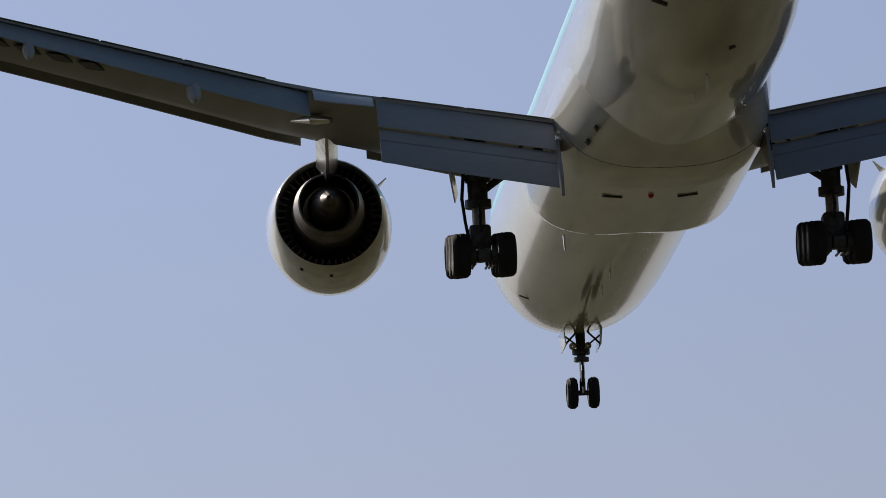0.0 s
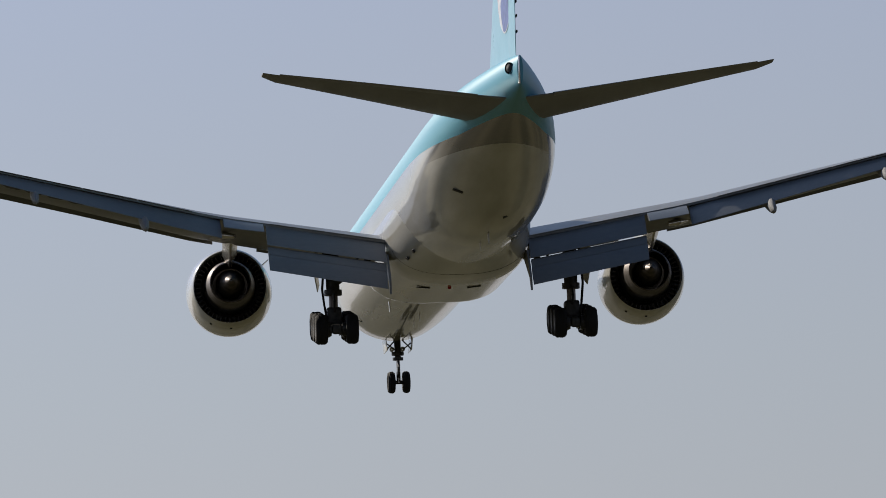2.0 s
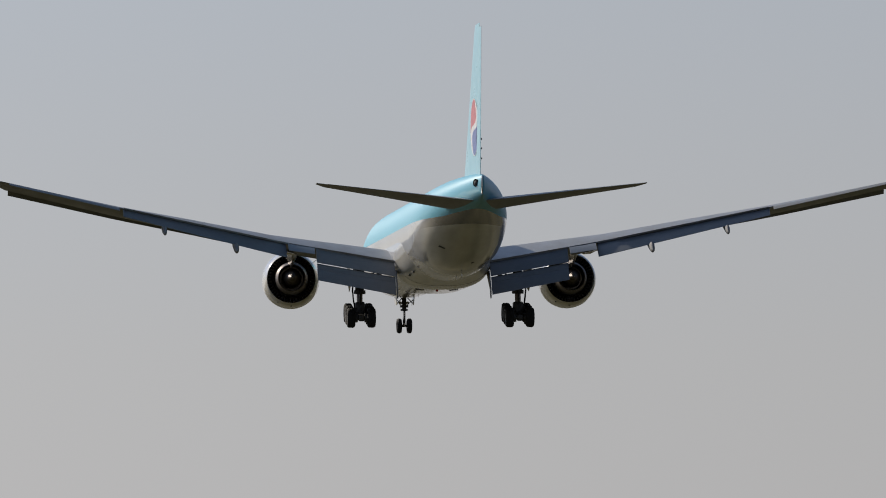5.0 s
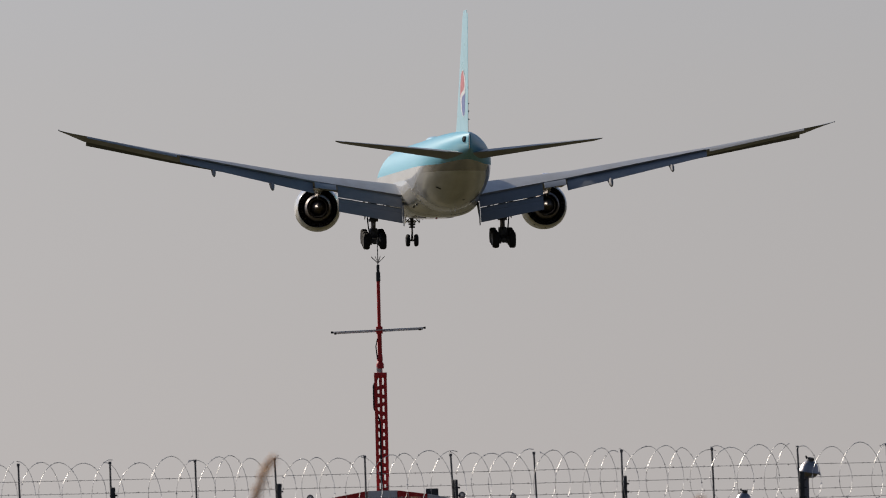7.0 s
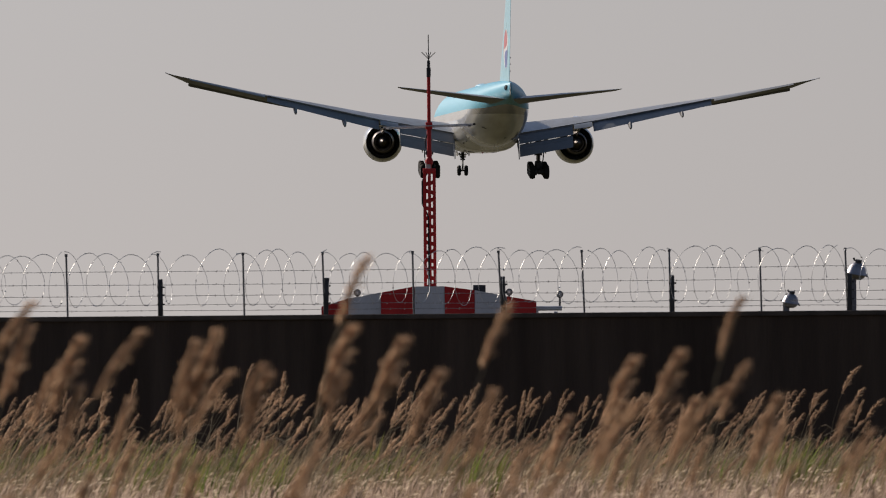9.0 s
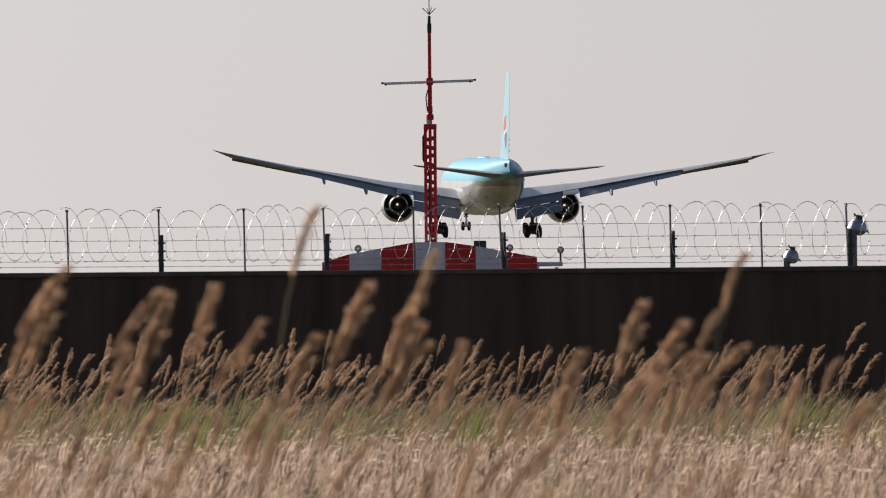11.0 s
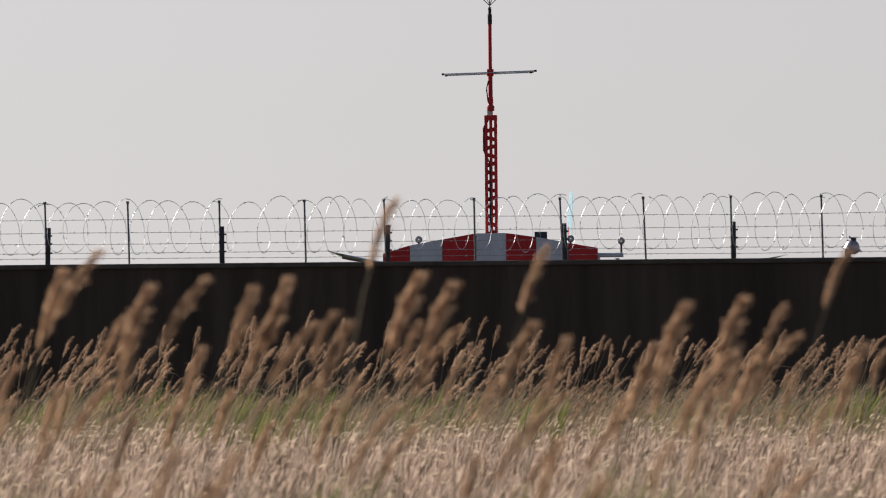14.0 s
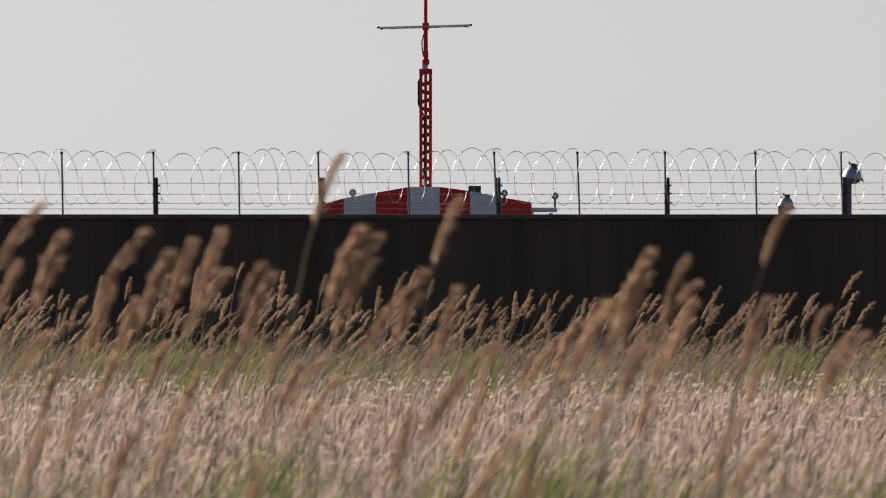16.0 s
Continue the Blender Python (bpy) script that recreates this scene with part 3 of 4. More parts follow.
        for s in (-0.3, 0.3):
            part("brake_rod", tube((x + s, dy, dz - 0.28), (x + s, dy + 1.0, dz - 0.24), 0.04, n=6), GEAR, gear)


def build_nose_gear(plane):
    x, y = 0.16, 34.1
    bm = tube((x, y, -2.4), (x, y, -3.85), 0.17, 0.15, 14)
    add_tube(bm, (x, y, -3.45), (x, y, -3.62), 0.3, 0.3, 14)
    add_tube(bm, (x, y, -3.72), (x, y, -3.86), 0.26, 0.26, 14)
    gear = part("nose_gear", bm, GEAR, plane, "dark nose landing gear leg with twin wheels")
    part("piston", tube((x, y, -3.8), (x, y, -4.95), 0.10, 0.10, 12), METAL, gear, "bright metal oleo piston")
    part("torsion_link", add_tube(tube((x, y - 0.2, -3.85), (x, y - 0.5, -4.25), 0.05), (x, y - 0.5, -4.25), (x, y - 0.12, -4.7), 0.05), GEAR, gear)
    part("axle", tube((x - 0.4, y, -4.93), (x + 0.4, y, -4.93), 0.09), GEAR, gear)
    for s in (-1, 1):
        wheel(gear, x + 0.36 * s, y, -4.93, 0.535, 0.38)
        part("gear_door", moved(box(0.04, 2.2, 0.62, None, 0.012), pose(x + 0.62 * s, y - 0.2, -3.15, 0, 6 * s)), WHITE, gear, "small white nose gear door, open")
        part("door_strut", add_tube(tube((x + 0.08 * s, y - 0.8, -2.85), (x + 0.6 * s, y - 0.9, -3.4), 0.035), (x + 0.2 * s, y - 0.8, -3.4), (x + 0.6 * s, y - 0.9, -3.1), 0.03), GEAR, gear)
        part("taxi_lamp", moved(lathe([(-0.05, 0.02), (-0.05, 0.12), (0.08, 0.12), (0.09, 0.02)], n=14), pose(x + 0.26 * s, y + 0.2, -3.3)), METAL, gear)
    part("drag_brace", tube((x, y, -3.5), (x, y + 1.9, -2.6), 0.07), GEAR, gear)


def build_tail(plane):
    for sign in (-1, 1):
        rows = [(0.3, -26.6, -34.0, 0.95, 1.15, 0.72), (1.4, -27.6, -34.2, 1.05, 1.25, 0.68), (6.0, -31.2, -35.3, 1.60, 1.72, 0.42), (10.0, -34.4, -36.3, 2.05, 2.10, 0.20), (10.6, -35.3, -36.5, 2.16, 2.18, 0.08)]
        stab = part("tailplane", foil(side(sign, rows), 0.02), WING, plane, "grey tailplane half with upward dihedral")
        rows2 = [(1.6, -33.6, -34.75, 1.26, 1.24, 0.16), (6.0, -34.8, -35.75, 1.72, 1.71, 0.10), (9.9, -36.0, -36.55, 2.1, 2.10, 0.05)]
        part("elevator", foil(side(sign, rows2)), WING, stab)
    # fin: sections lie flat, so build along z and turn
    rows = [(2.2, -23.3, -32.9, 0, 0, 0.56), (4.0, -25.0, -33.2, 0, 0, 0.48), (8.0, -28.3, -34.1, 0, 0, 0.34), (12.0, -31.6, -35.0, 0, 0, 0.22), (12.5, -32.0, -35.2, 0, 0, 0.12)]
    up = Matrix(((0, 0, -1, 0), (0, 1, 0, 0), (1, 0, 0, 0), (0, 0, 0, 1)))
    fin = part("fin", moved(foil(rows), up), BLUE, plane, "tall sky-blue tail fin with round emblem")
    rows = [(2.75, -32.8, -35.2, 0, 0, 0.24), (8.0, -34.0, -35.9, 0, 0, 0.18), (12.2, -35.0, -36.4, 0, 0, 0.12)]
    part("rudder", moved(foil(rows), up), BLUE, fin)
    for z in (3.8, 4.45, 5.05):
        part("hinge_bracket", moved(box(0.07, 0.40, 0.10, None, 0.02), pose(0.09, -34.7 - 0.05 * z, z)), BLACK, fin)
    # emblem painted on the skin of the fin: a disc parted by a white wave into a red and a blue field
    skin = [(2.2, -23.3, -32.9, 0.56), (4.0, -25.0, -33.2, 0.48), (8.0, -28.3, -34.1, 0.34), (12.0, -31.6, -35.0, 0.22)]

    rudder_skin = [(2.75, -32.8, -35.2, 0.24), (8.0, -34.0, -35.9, 0.18), (12.2, -35.0, -36.4, 0.12)]

    def half(y, z):
        most = 0
        for table in (skin, rudder_skin):
            yle, yte, thick = between(table, z)
            u = (yle - y) / (yle - yte)
            if 0 <= u <= 1:
                most = max(most, 1.07 * 5 * thick * (0.2969 * math.sqrt(u) - 0.126 * u - 0.3516 * u**2 + 0.2843 * u**3 - 0.1015 * u**4) + 0.05 * u * thick)
        return most + 0.012

    cy, cz, r, n = -32.0, 5.95, 1.85, 64
    for s in (-1, 1):
        fields = {"emblem_wave": (bmesh.new(), EMBLEM_WHITE), "emblem_red_field": (bmesh.new(), EMBLEM_RED), "emblem_blue_field": (bmesh.new(), EMBLEM_BLUE)}
        for i in range(n):
            for j in range(n):
                u, v = (i + 0.5) / n * 2 - 1, (j + 0.5) / n * 2 - 1
                if u * u + v * v > 1:
                    continue
                p, q = u * 0.40 - v * 0.92, u * 0.92 + v * 0.40  # turned so that the red field lies ahead and above
                wave = 0.55 * math.sin(math.pi * p)
                name = "emblem_wave" if abs(q - wave) < 0.20 or u * u + v * v > 0.93 else ("emblem_red_field" if q > wave else "emblem_blue_field")
                bm = fields[name][0]
                pts = [(cy + r * (a / n * 2 - 1), cz + r * (b / n * 2 - 1)) for a, b in ((i, j), (i + 1, j), (i + 1, j + 1), (i, j + 1))]
                bm.faces.new([bm.verts.new((s * half(*t), *t)) for t in pts])
        for name, (bm, mat) in fields.items():
            bmesh.ops.remove_doubles(bm, verts=bm.verts, dist=0.001)
            part(name, bm, mat, fin)


def build_plane():
    plane = tagged(new("airliner"), "sky-blue and white twin-engine jet airliner landing, wheels down", "airplane")
    plane.empty_display_size = 1
    part("fuselage", loft([body_ring(*r) for r in BODY]), PAINT, plane, "sky-blue over white glossy fuselage, silver tail stripe darkened as by reflection").location.x = 0.05
    # wing-to-body fairing: a flat-bottomed sleeve that sinks into the round body, sooner under the keel than along the flanks
    def fairing_point(y, a):
        c, d = math.cos(a), math.sin(a)
        px, pz = 3.32 * math.copysign(abs(c) ** (0.74 if d < 0 else 0.95), c), -1.3 + 2.2 * math.copysign(abs(d) ** (0.74 if d < 0 else 0.95), d)
        r, flank = math.hypot(px, pz), abs(px) / math.hypot(px, pz)
        back, front = -9.6 - 1.0 * flank, 9.9 + 1.6 * flank
        u = min(max((y - back) / 9.0, 0), 1) * min(max((front - y) / 2.2, 0), 1)
        u = u * u * (3 - 2 * u)
        k = (2.98 + (r - 2.98) * u) / r if r > 2.98 else 1
        return (px * k + 0.05, y, pz * k)

    rings = [[fairing_point(14.4 - 26.4 * i / 88, 2 * math.pi * j / 64) for j in range(64)] for i in range(89)]

    def under(y, px):
        return Vector(fairing_point(y, -math.acos(math.copysign((abs(px) / 3.32) ** (1 / 0.74), px))))

    belly = part("belly_fairing", loft(rings), WHITE, plane, "broad white belly fairing with grime streaks that also imitate mottled reflections")
    for x in (-1.15, 1.15):
        part("outlet", moved(box(0.62, 0.16, 0.04, None, 0.01), Matrix.Translation(under(0.6, x - 0.15) - Vector((0, 0, 0.02))) @ pose(0, 0, 0, 0, 6 if x < 0 else -6)), BLACK, belly)
    part("beacon", moved(lathe([(-0.1, 0.01), (-0.08, 0.07), (0.0, 0.09)], "Z", 12), Matrix.Translation(under(0.2, -0.15))), RED, belly)
    for y in (-5.2, -6.6):
        px, _, pz = fairing_point(y, radians(222))
        part("side_vent", moved(box(0.16, 0.62, 0.05, None, 0.01), pose(1.012 * px, y, 1.012 * pz, 0, 42)), BLACK, belly)
    seam = [Vector(fairing_point(-4.0, radians(200 + 140 * i / 30))) for i in range(31)]
    bm = bmesh.new()
    for p, q in zip(seam, seam[1:]):
        add_tube(bm, p, q, 0.009, n=5)
    for px in (-1.75, 0.1, 1.95):  # edges of the wheel well doors
        add_tube(bm, under(-3.9, px), under(0.9, px), 0.008, n=5)
    part("door_seam", bm, BLACK, belly)
    for x, y in ((-1.45, -21.6), (0.9, -19.0), (-2.0, 29.0)):
        part("outflow_valve", moved(box(0.46, 0.26, 0.014, None, 0.004), pose(x, y, skin_z(y, x) + 0.0, -14 if y < -15 else 0, 22 * (1 if x < 0 else -1))), BLACK, plane)
    for x, y in ((-2.08, 9.75), (0.2, -17.0)):
        z = skin_z(y, x) if y < 0 else -3.2
        part("drain_mast", loft([[(x - 0.03, y + 0.2, z), (x + 0.03, y + 0.2, z), (x + 0.03, y - 0.15, z), (x - 0.03, y - 0.15, z)], [(x - 0.02, y - 0.1, z - 0.5), (x + 0.02, y - 0.1, z - 0.5), (x + 0.02, y - 0.3, z - 0.5), (x - 0.02, y - 0.3, z - 0.5)]]), WHITE, plane)
    for y in (22.0, 18.5, -15.0):
        z = skin_z(y, 0)
        part("blade_antenna", loft([[(-0.02, y + 0.2, z + 0.02), (0.02, y + 0.2, z + 0.02), (0.02, y - 0.2, z + 0.02), (-0.02, y - 0.2, z + 0.02)], [(-0.01, y - 0.05, z - 0.3), (0.01, y - 0.05, z - 0.3), (0.01, y - 0.22, z - 0.3), (-0.01, y - 0.22, z - 0.3)]]), WHITE, plane)
    # tail cone: exhaust opening of the auxiliary power unit on the port side, and the tail light
    part("auxiliary_exhaust", moved(lathe([(-0.03, 0.01), (0.0, 0.17), (0.10, 0.20), (0.12, 0.24), (0.0, 0.25)], "X", 20), pose(-0.36, -35.62, 2.2, 0, 0, 35)), BLACK, plane, "dark round exhaust in the tail cone")
    part("tail_light", moved(lathe([(-0.1, 0.01), (-0.05, 0.05), (0.05, 0.05)], "Y", 10), pose(0, -36.3, 1.5)), EMBLEM_WHITE, plane)
    part("cone_plate", moved(box(0.06, 0.7, 1.15, None, 0.02), pose(0, -36.15, 2.05)), METAL, plane)
    part("satcom_fairing", loft([[(r * math.cos(a), y, 3.05 + 0.4 * r * math.sin(a)) for a in [2 * math.pi * i / 12 for i in range(12)]] for y, r in ((6, 0.05), (5, 0.6), (2, 0.7), (0, 0.4), (-1, 0.05))]), BLUE, plane)
    for sign in (-1, 1):
        build_wing(plane, sign)
        build_engine(plane, sign)
        build_main_gear(plane, sign)
    build_nose_gear(plane)
    build_tail(plane)
    return plane


AIRLINER = build_plane()


# ---- wall and fence ----
WALL_Y, WALL_TOP = 167.0, 3.53


def build_wall():
    wall = part("wall_front", box(90, 0.28, WALL_TOP - 0.09, pose(0, WALL_Y + 0.14, (WALL_TOP - 0.09) / 2)), CONCRETE, None, "", False)
    tagged(wall, "long dark stained concrete perimeter wall behind reeds", "wall", kind="structure")
    part("coping", box(90, 0.38, 0.09, pose(0, WALL_Y + 0.14, WALL_TOP - 0.045), 0.02), CAP, wall, "weathered lighter concrete coping", False)


build_wall()


def build_mast():
    y, base = 185.0, 4.1
    mast = tagged(new("antenna_mast"), "red lattice antenna mast with thin pole and cross arms", "antenna mast")
    mast.location = (0, y, 0)
    bm = bmesh.new()
    w, top = 0.092, 6.42
    for sx in (-1, 1):
        for sy in (-1, 1):
            add_box(bm, 0.060, 0.060, top, pose(sx * w, sy * w, top / 2))
    part("lattice_leg", bm, RED, mast)
    bm = bmesh.new()
    for sy in (-1, 1):
        add_box(bm, 0.058, 0.02, top, pose(0, sy * w * 1.12, top / 2))
    part("cable_tray", bm, RED, mast)
    bm = bmesh.new()
    z, k = 0.05, 1
    while z < top - 0.12:
        for d in (-1, 1):
            add_box(bm, 0.19, 0.012, 0.074, pose(0, d * w, z, 0, 14 * k))
            add_box(bm, 0.012, 0.19, 0.074, pose(d * w, 0, z, 14 * k))
        z, k = z + 0.165, -k
    part("lattice_bracing", bm, RED, mast)
    part("head_plate", box(0.25, 0.25, 0.10, pose(0, 0, top - 0.03), 0.01), RED, mast)
    bm = tube((-0.135, -0.1, 5.75), (-0.135, -0.1, 6.2), 0.02)
    for a, b in (((-0.135, -0.1, 6.2), (-0.05, -0.1, 6.34)), ((-0.135, -0.1, 5.75), (-0.02, -0.1, 5.5)), ((-0.02, -0.1, 5.5), (-0.02, -0.12, 3.9))):
        add_tube(bm, a, b, 0.018, n=6)
    part("cable", bm, BLACK, mast)
    part("pole", add_tube(tube((0, 0, top), (0, 0, 7.2), 0.042), (0, 0, 7.2), (0, 0, 8.28), 0.034), RED, mast)
    part("pole_foot", tube((-0.02, 0, top), (-0.02, 0, 6.55), 0.055), STEEL, mast)
    part("beacon", moved(lathe([(0, 0.02), (0, 0.07), (0.08, 0.075), (0.14, 0.04), (0.15, 0.055), (0.26, 0.05), (0.32, 0.02)], "Z", 16), pose(0, 0, 6.52)), RED, mast, "small red obstruction beacon")
    part("arm_clamp", box(0.13, 0.12, 0.14, pose(0, 0, 7.26), 0.015), RED, mast)
    bm = tube((-0.90, -0.05, 7.235), (0.86, -0.05, 7.285), 0.014)
    add_tube(bm, (-0.84, 0.05, 7.215), (0.84, 0.05, 7.262), 0.014)
    part("cross_arm", bm, WIRE, mast, "thin grey cross arm")
    for a in ((-0.91, -0.05, 7.235), (0.87, -0.05, 7.285), (-0.85, 0.05, 7.215), (0.78, 0.05, 7.26)):
        part("arm_cap", box(0.05, 0.04, 0.04, pose(*a), 0.006), BLACK, mast)
    part("cable_loop", add_tube(tube((-0.05, -0.02, 6.7), (-0.075, -0.02, 6.95), 0.012), (-0.075, -0.02, 6.95), (-0.04, -0.02, 7.1), 0.012), BLACK, mast)
    part("collar", add_tube(tube((0, 0, 8.2), (0, 0, 8.38), 0.042), (0, 0, 8.38), (0, 0, 8.52), 0.03), BLACK, mast)
    bm = tube((0, 0, 8.5), (0, 0, 9.02), 0.009)
    for a in (0, 90, 180, 270):
        q = radians(a + 20)
        add_tube(bm, (0, 0, 8.55), (0.14 * math.cos(q), 0.14 * math.sin(q), 8.68), 0.008, n=6)
    part("whip_antenna", bm, POST, mast, "dark whip with short radials")


def build_shed():
    y = 184.0
    roof = [(-2.09, 3.79), (-1.57, 3.94), (-0.95, 4.05), (-0.30, 4.16), (0.27, 4.16), (0.85, 4.08), (1.46, 3.96), (2.03, 3.86)]
    shed = tagged(new("equipment_shed"), "low shed with red and white painted stripes and shallow roof", "shed")
    part("body", loft([[(x, y + 0.05, z - 0.01) for x, z in roof] + [(2.03, y + 0.05, 0), (-2.09, y + 0.05, 0)], [(x, y + 5, z - 0.01) for x, z in roof] + [(2.03, y + 5, 0), (-2.09, y + 5, 0)]]), SHED_WHITE, shed, "", False)
    for i, (a, b) in enumerate(zip(roof, roof[1:])):
        g = 0.004
        rings = [[(a[0] + g, y + d, 0.02), (b[0] - g, y + d, 0.02), (b[0] - g, y + d, b[1]), (a[0] + g, y + d, a[1])] for d in (0, 0.046)]
        part("wall_panel", loft(rings), RED if i % 2 == 0 else SHED_WHITE, shed, "red painted panel" if i % 2 == 0 else "white painted panel", False)
    part("vent_box", box(0.24, 0.4, 0.20, pose(0.94, y + 0.3, 4.08), 0.01), POST, shed)
    # pipe with a swan-neck beside the shed
    part("pipe", add_tube(add_tube(tube((2.0, y + 0.1, 3.72), (2.52, y + 0.1, 3.72), 0.045), (2.4, y + 0.1, 3.66), (2.4, y + 0.1, 3.5), 0.04), (2.02, y + 0.1, 3.72), (2.02, y + 0.1, 0.0), 0.05), SHED_WHITE, shed, "pale pipe")

    def lamp(x, z, foot):
        ob = tagged(new("round_lamp"), "small round grey floodlight on a short stem", "lamp", "lamps on the shed")
        ob.location = (x, y + 0.2, foot)
        part("stem", tube((0, 0, -0.02), (0, 0, z - foot - 0.05), 0.02, n=8), POST, ob)
        part("housing", moved(lathe([(-0.06, 0.02), (-0.05, 0.065), (0.03, 0.07), (0.05, 0.05), (0.06, 0.02)], "Y", 18), pose(0, 0, z - foot)), POST, ob)
        part("lens", moved(lathe([(-0.066, 0.01), (-0.064, 0.05), (-0.05, 0.052)], "Y", 16), pose(0, 0, z - foot)), STEEL, ob)

    lamp(-1.40, 4.05, 3.95)
    lamp(1.51, 4.04, 3.95)
    lamp(2.48, 3.99, 3.76)


build_mast()
build_shed()


def build_fence():
    posts = [-7.78 - 1.55 * k for k in range(20)][::-1] + [-6.34, -4.754, -3.268, -1.87, -0.32, 1.206, 2.649, 4.143, 5.73, 7.23] + [8.78 + 1.55 * k for k in range(20)]
    rnd = random.Random(3)
    y = WALL_Y + 0.14
    fence = tagged(new("razor_wire_fence"), "thin steel posts with strand wires and razor coils on the wall", "fence")
    for i, x in enumerate(posts):
        lean = rnd.uniform(-0.02, 0.02)
        part("post", add_box(tube((x + 0.03, y, WALL_TOP - 0.05), (x + lean, y, 4.60), 0.017, n=8), 0.05, 0.045, 0.045, pose(x + lean, y, 4.60)), GALVANISED_POST, fence)
        if i % 2 == 1:
            bm = box(0.085, 0.08, 0.68, pose(x + 0.06, y - 0.06, WALL_TOP + 0.30, 0, rnd.uniform(-2, 2)), 0.01)
            for z in (0.2, 0.36, 0.5):
                add_box(bm, 0.13, 0.05, 0.03, pose(x + 0.07, y - 0.06, WALL_TOP + z))
            part("short_post", bm, POST, fence, "short thick dark post")
    x0, x1 = posts[0], posts[-1]
    for z in (4.30, 4.08, 3.88, 3.72, 3.62):
        bm = bmesh.new()
        n = 60
        pts = [(x0 + (x1 - x0) * i / n, y - 0.03, z + rnd.uniform(-0.012, 0.012)) for i in range(n + 1)]
        for a, b in zip(pts, pts[1:]):
            add_tube(bm, a, b, 0.004, n=4)
        for k in range(220):
            x = x0 + (x1 - x0) * (k + rnd.random() * 0.3) / 300
            add_box(bm, 0.008, 0.008, 0.035, pose(x, y - 0.03, z, rnd.uniform(0, 90), 0, 30))
        part("strand_wire", bm, STEEL, fence)
    # coils: rings clipped to one another, one stretch per bay
    for a, b in zip(posts, posts[1:]):
        turns = rnd.choice((3, 4, 4))
        bm = bmesh.new()
        n = 26 * turns
        ph = rnd.uniform(-0.4, 0.4)
        skew = [rnd.uniform(-0.10, 0.10) for _ in range(turns + 2)]
        radii = [rnd.uniform(0.40, 0.50) for _ in range(turns + 2)]
        sway = [rnd.uniform(0.16, 0.30) for _ in range(turns + 2)]
        rings = []
        for i in range(n + 1):
            th = 2 * math.pi * turns * i / n
            k = i / n * turns
            mixed = lambda v: v[int(k)] * (1 - k % 1) + v[int(k) + 1] * (k % 1)
            r = mixed(radii) * (1 + 0.05 * math.sin(2.1 * th + ph))
            x = a + (b - a) * i / n + mixed(sway) * math.sin(th + ph) + mixed(skew)
            c = Vector((x, y + 0.03 + 0.75 * r * math.sin(th + ph), 4.17 + r * math.cos(th + ph)))
            d = Vector((0.25, 0.75 * math.cos(th + ph), -math.sin(th + ph))).normalized()
            u = d.cross(Vector((1, 0, 0))).normalized()
            v = d.cross(u)
            rings.append([c + 0.006 * u, c + 0.004 * v, c - 0.006 * u, c - 0.004 * v])
        add_loft(bm, rings, cap=False)
        for i in range(0, n, 5):
            c = sum((Vector(p) for p in rings[i]), Vector()) / 4
            add_box(bm, 0.03, 0.005, 0.015, Matrix.Translation(c) @ Euler((rnd.uniform(0, 3), rnd.uniform(0, 3), 0)).to_matrix().to_4x4())
        part("razor_coil", bm, WIRE, fence, smooth=False)


build_fence()


def build_floodlight(x, y, z, post_top, w, size):
    ob = tagged(new("floodlight"), "silver hooded floodlight on a grey steel post", "floodlight", "floodlights behind the wall")
    ob.location = (x, y, 0)
    part("post", box(w, w, post_top, pose(0, 0, post_top / 2), 0.01), GALVANISED_POST, ob)
    m = pose(0.07, -0.02, z, 8, 10) @ Matrix.Scale(size, 4)
    part("hood", moved(lathe([(0.15, 0.02), (0.145, 0.06), (0.11, 0.11), (0.05, 0.15), (-0.02, 0.17), (-0.05, 0.19), (-0.06, 0.185), (-0.04, 0.16)], "Z", 28), m), HOOD, ob, "polished silver hood")
    part("bowl", moved(lathe([(-0.05, 0.175), (-0.10, 0.155), (-0.15, 0.10), (-0.168, 0.01)], "Z", 24), m), HOOD, ob, "round bowl closing the hood below")
    part("cap", moved(add_tube(tube((0, 0, 0.13), (0, 0, 0.20), 0.06), (-0.07, 0, 0.17), (-0.10, 0, 0.22), 0.018), m), POST, ob)
    for d in (-1, 1):
        part("ear", moved(tube((d * 0.17, 0, -0.05), (d * 0.225, 0, -0.03 if d < 0 else -0.09), 0.03, 0.006, 8), m), HOOD, ob)
    part("bracket", add_tube(tube((0.0, 0, z + 0.1), (0.0, 0, z + 0.12), 0.03), (-0.04, 0, z - 0.2), (-0.04, 0, z + 0.05), 0.03), POST, ob)


build_floodlight(7.57, 172.0, 4.27, 4.15, 0.11, 1.0)
build_floodlight(6.38, 172.0, 3.75, 3.70, 0.09, 0.82)


# ---- reeds and grass before the wall ----
def strip(bm, pts, w, side_dir):
    """A narrow blade that tapers to its tip."""
    last = None
    n = len(pts) - 1
    for i, p in enumerate(pts):
        k = w * (1 - (i / n) ** 1.6) + w * 0.08
        a, b = bm.verts.new(p - side_dir * k / 2), bm.verts.new(p + side_dir * k / 2)
        if last:
            bm.faces.new((last[0], last[1], b, a))
        last = (a, b)


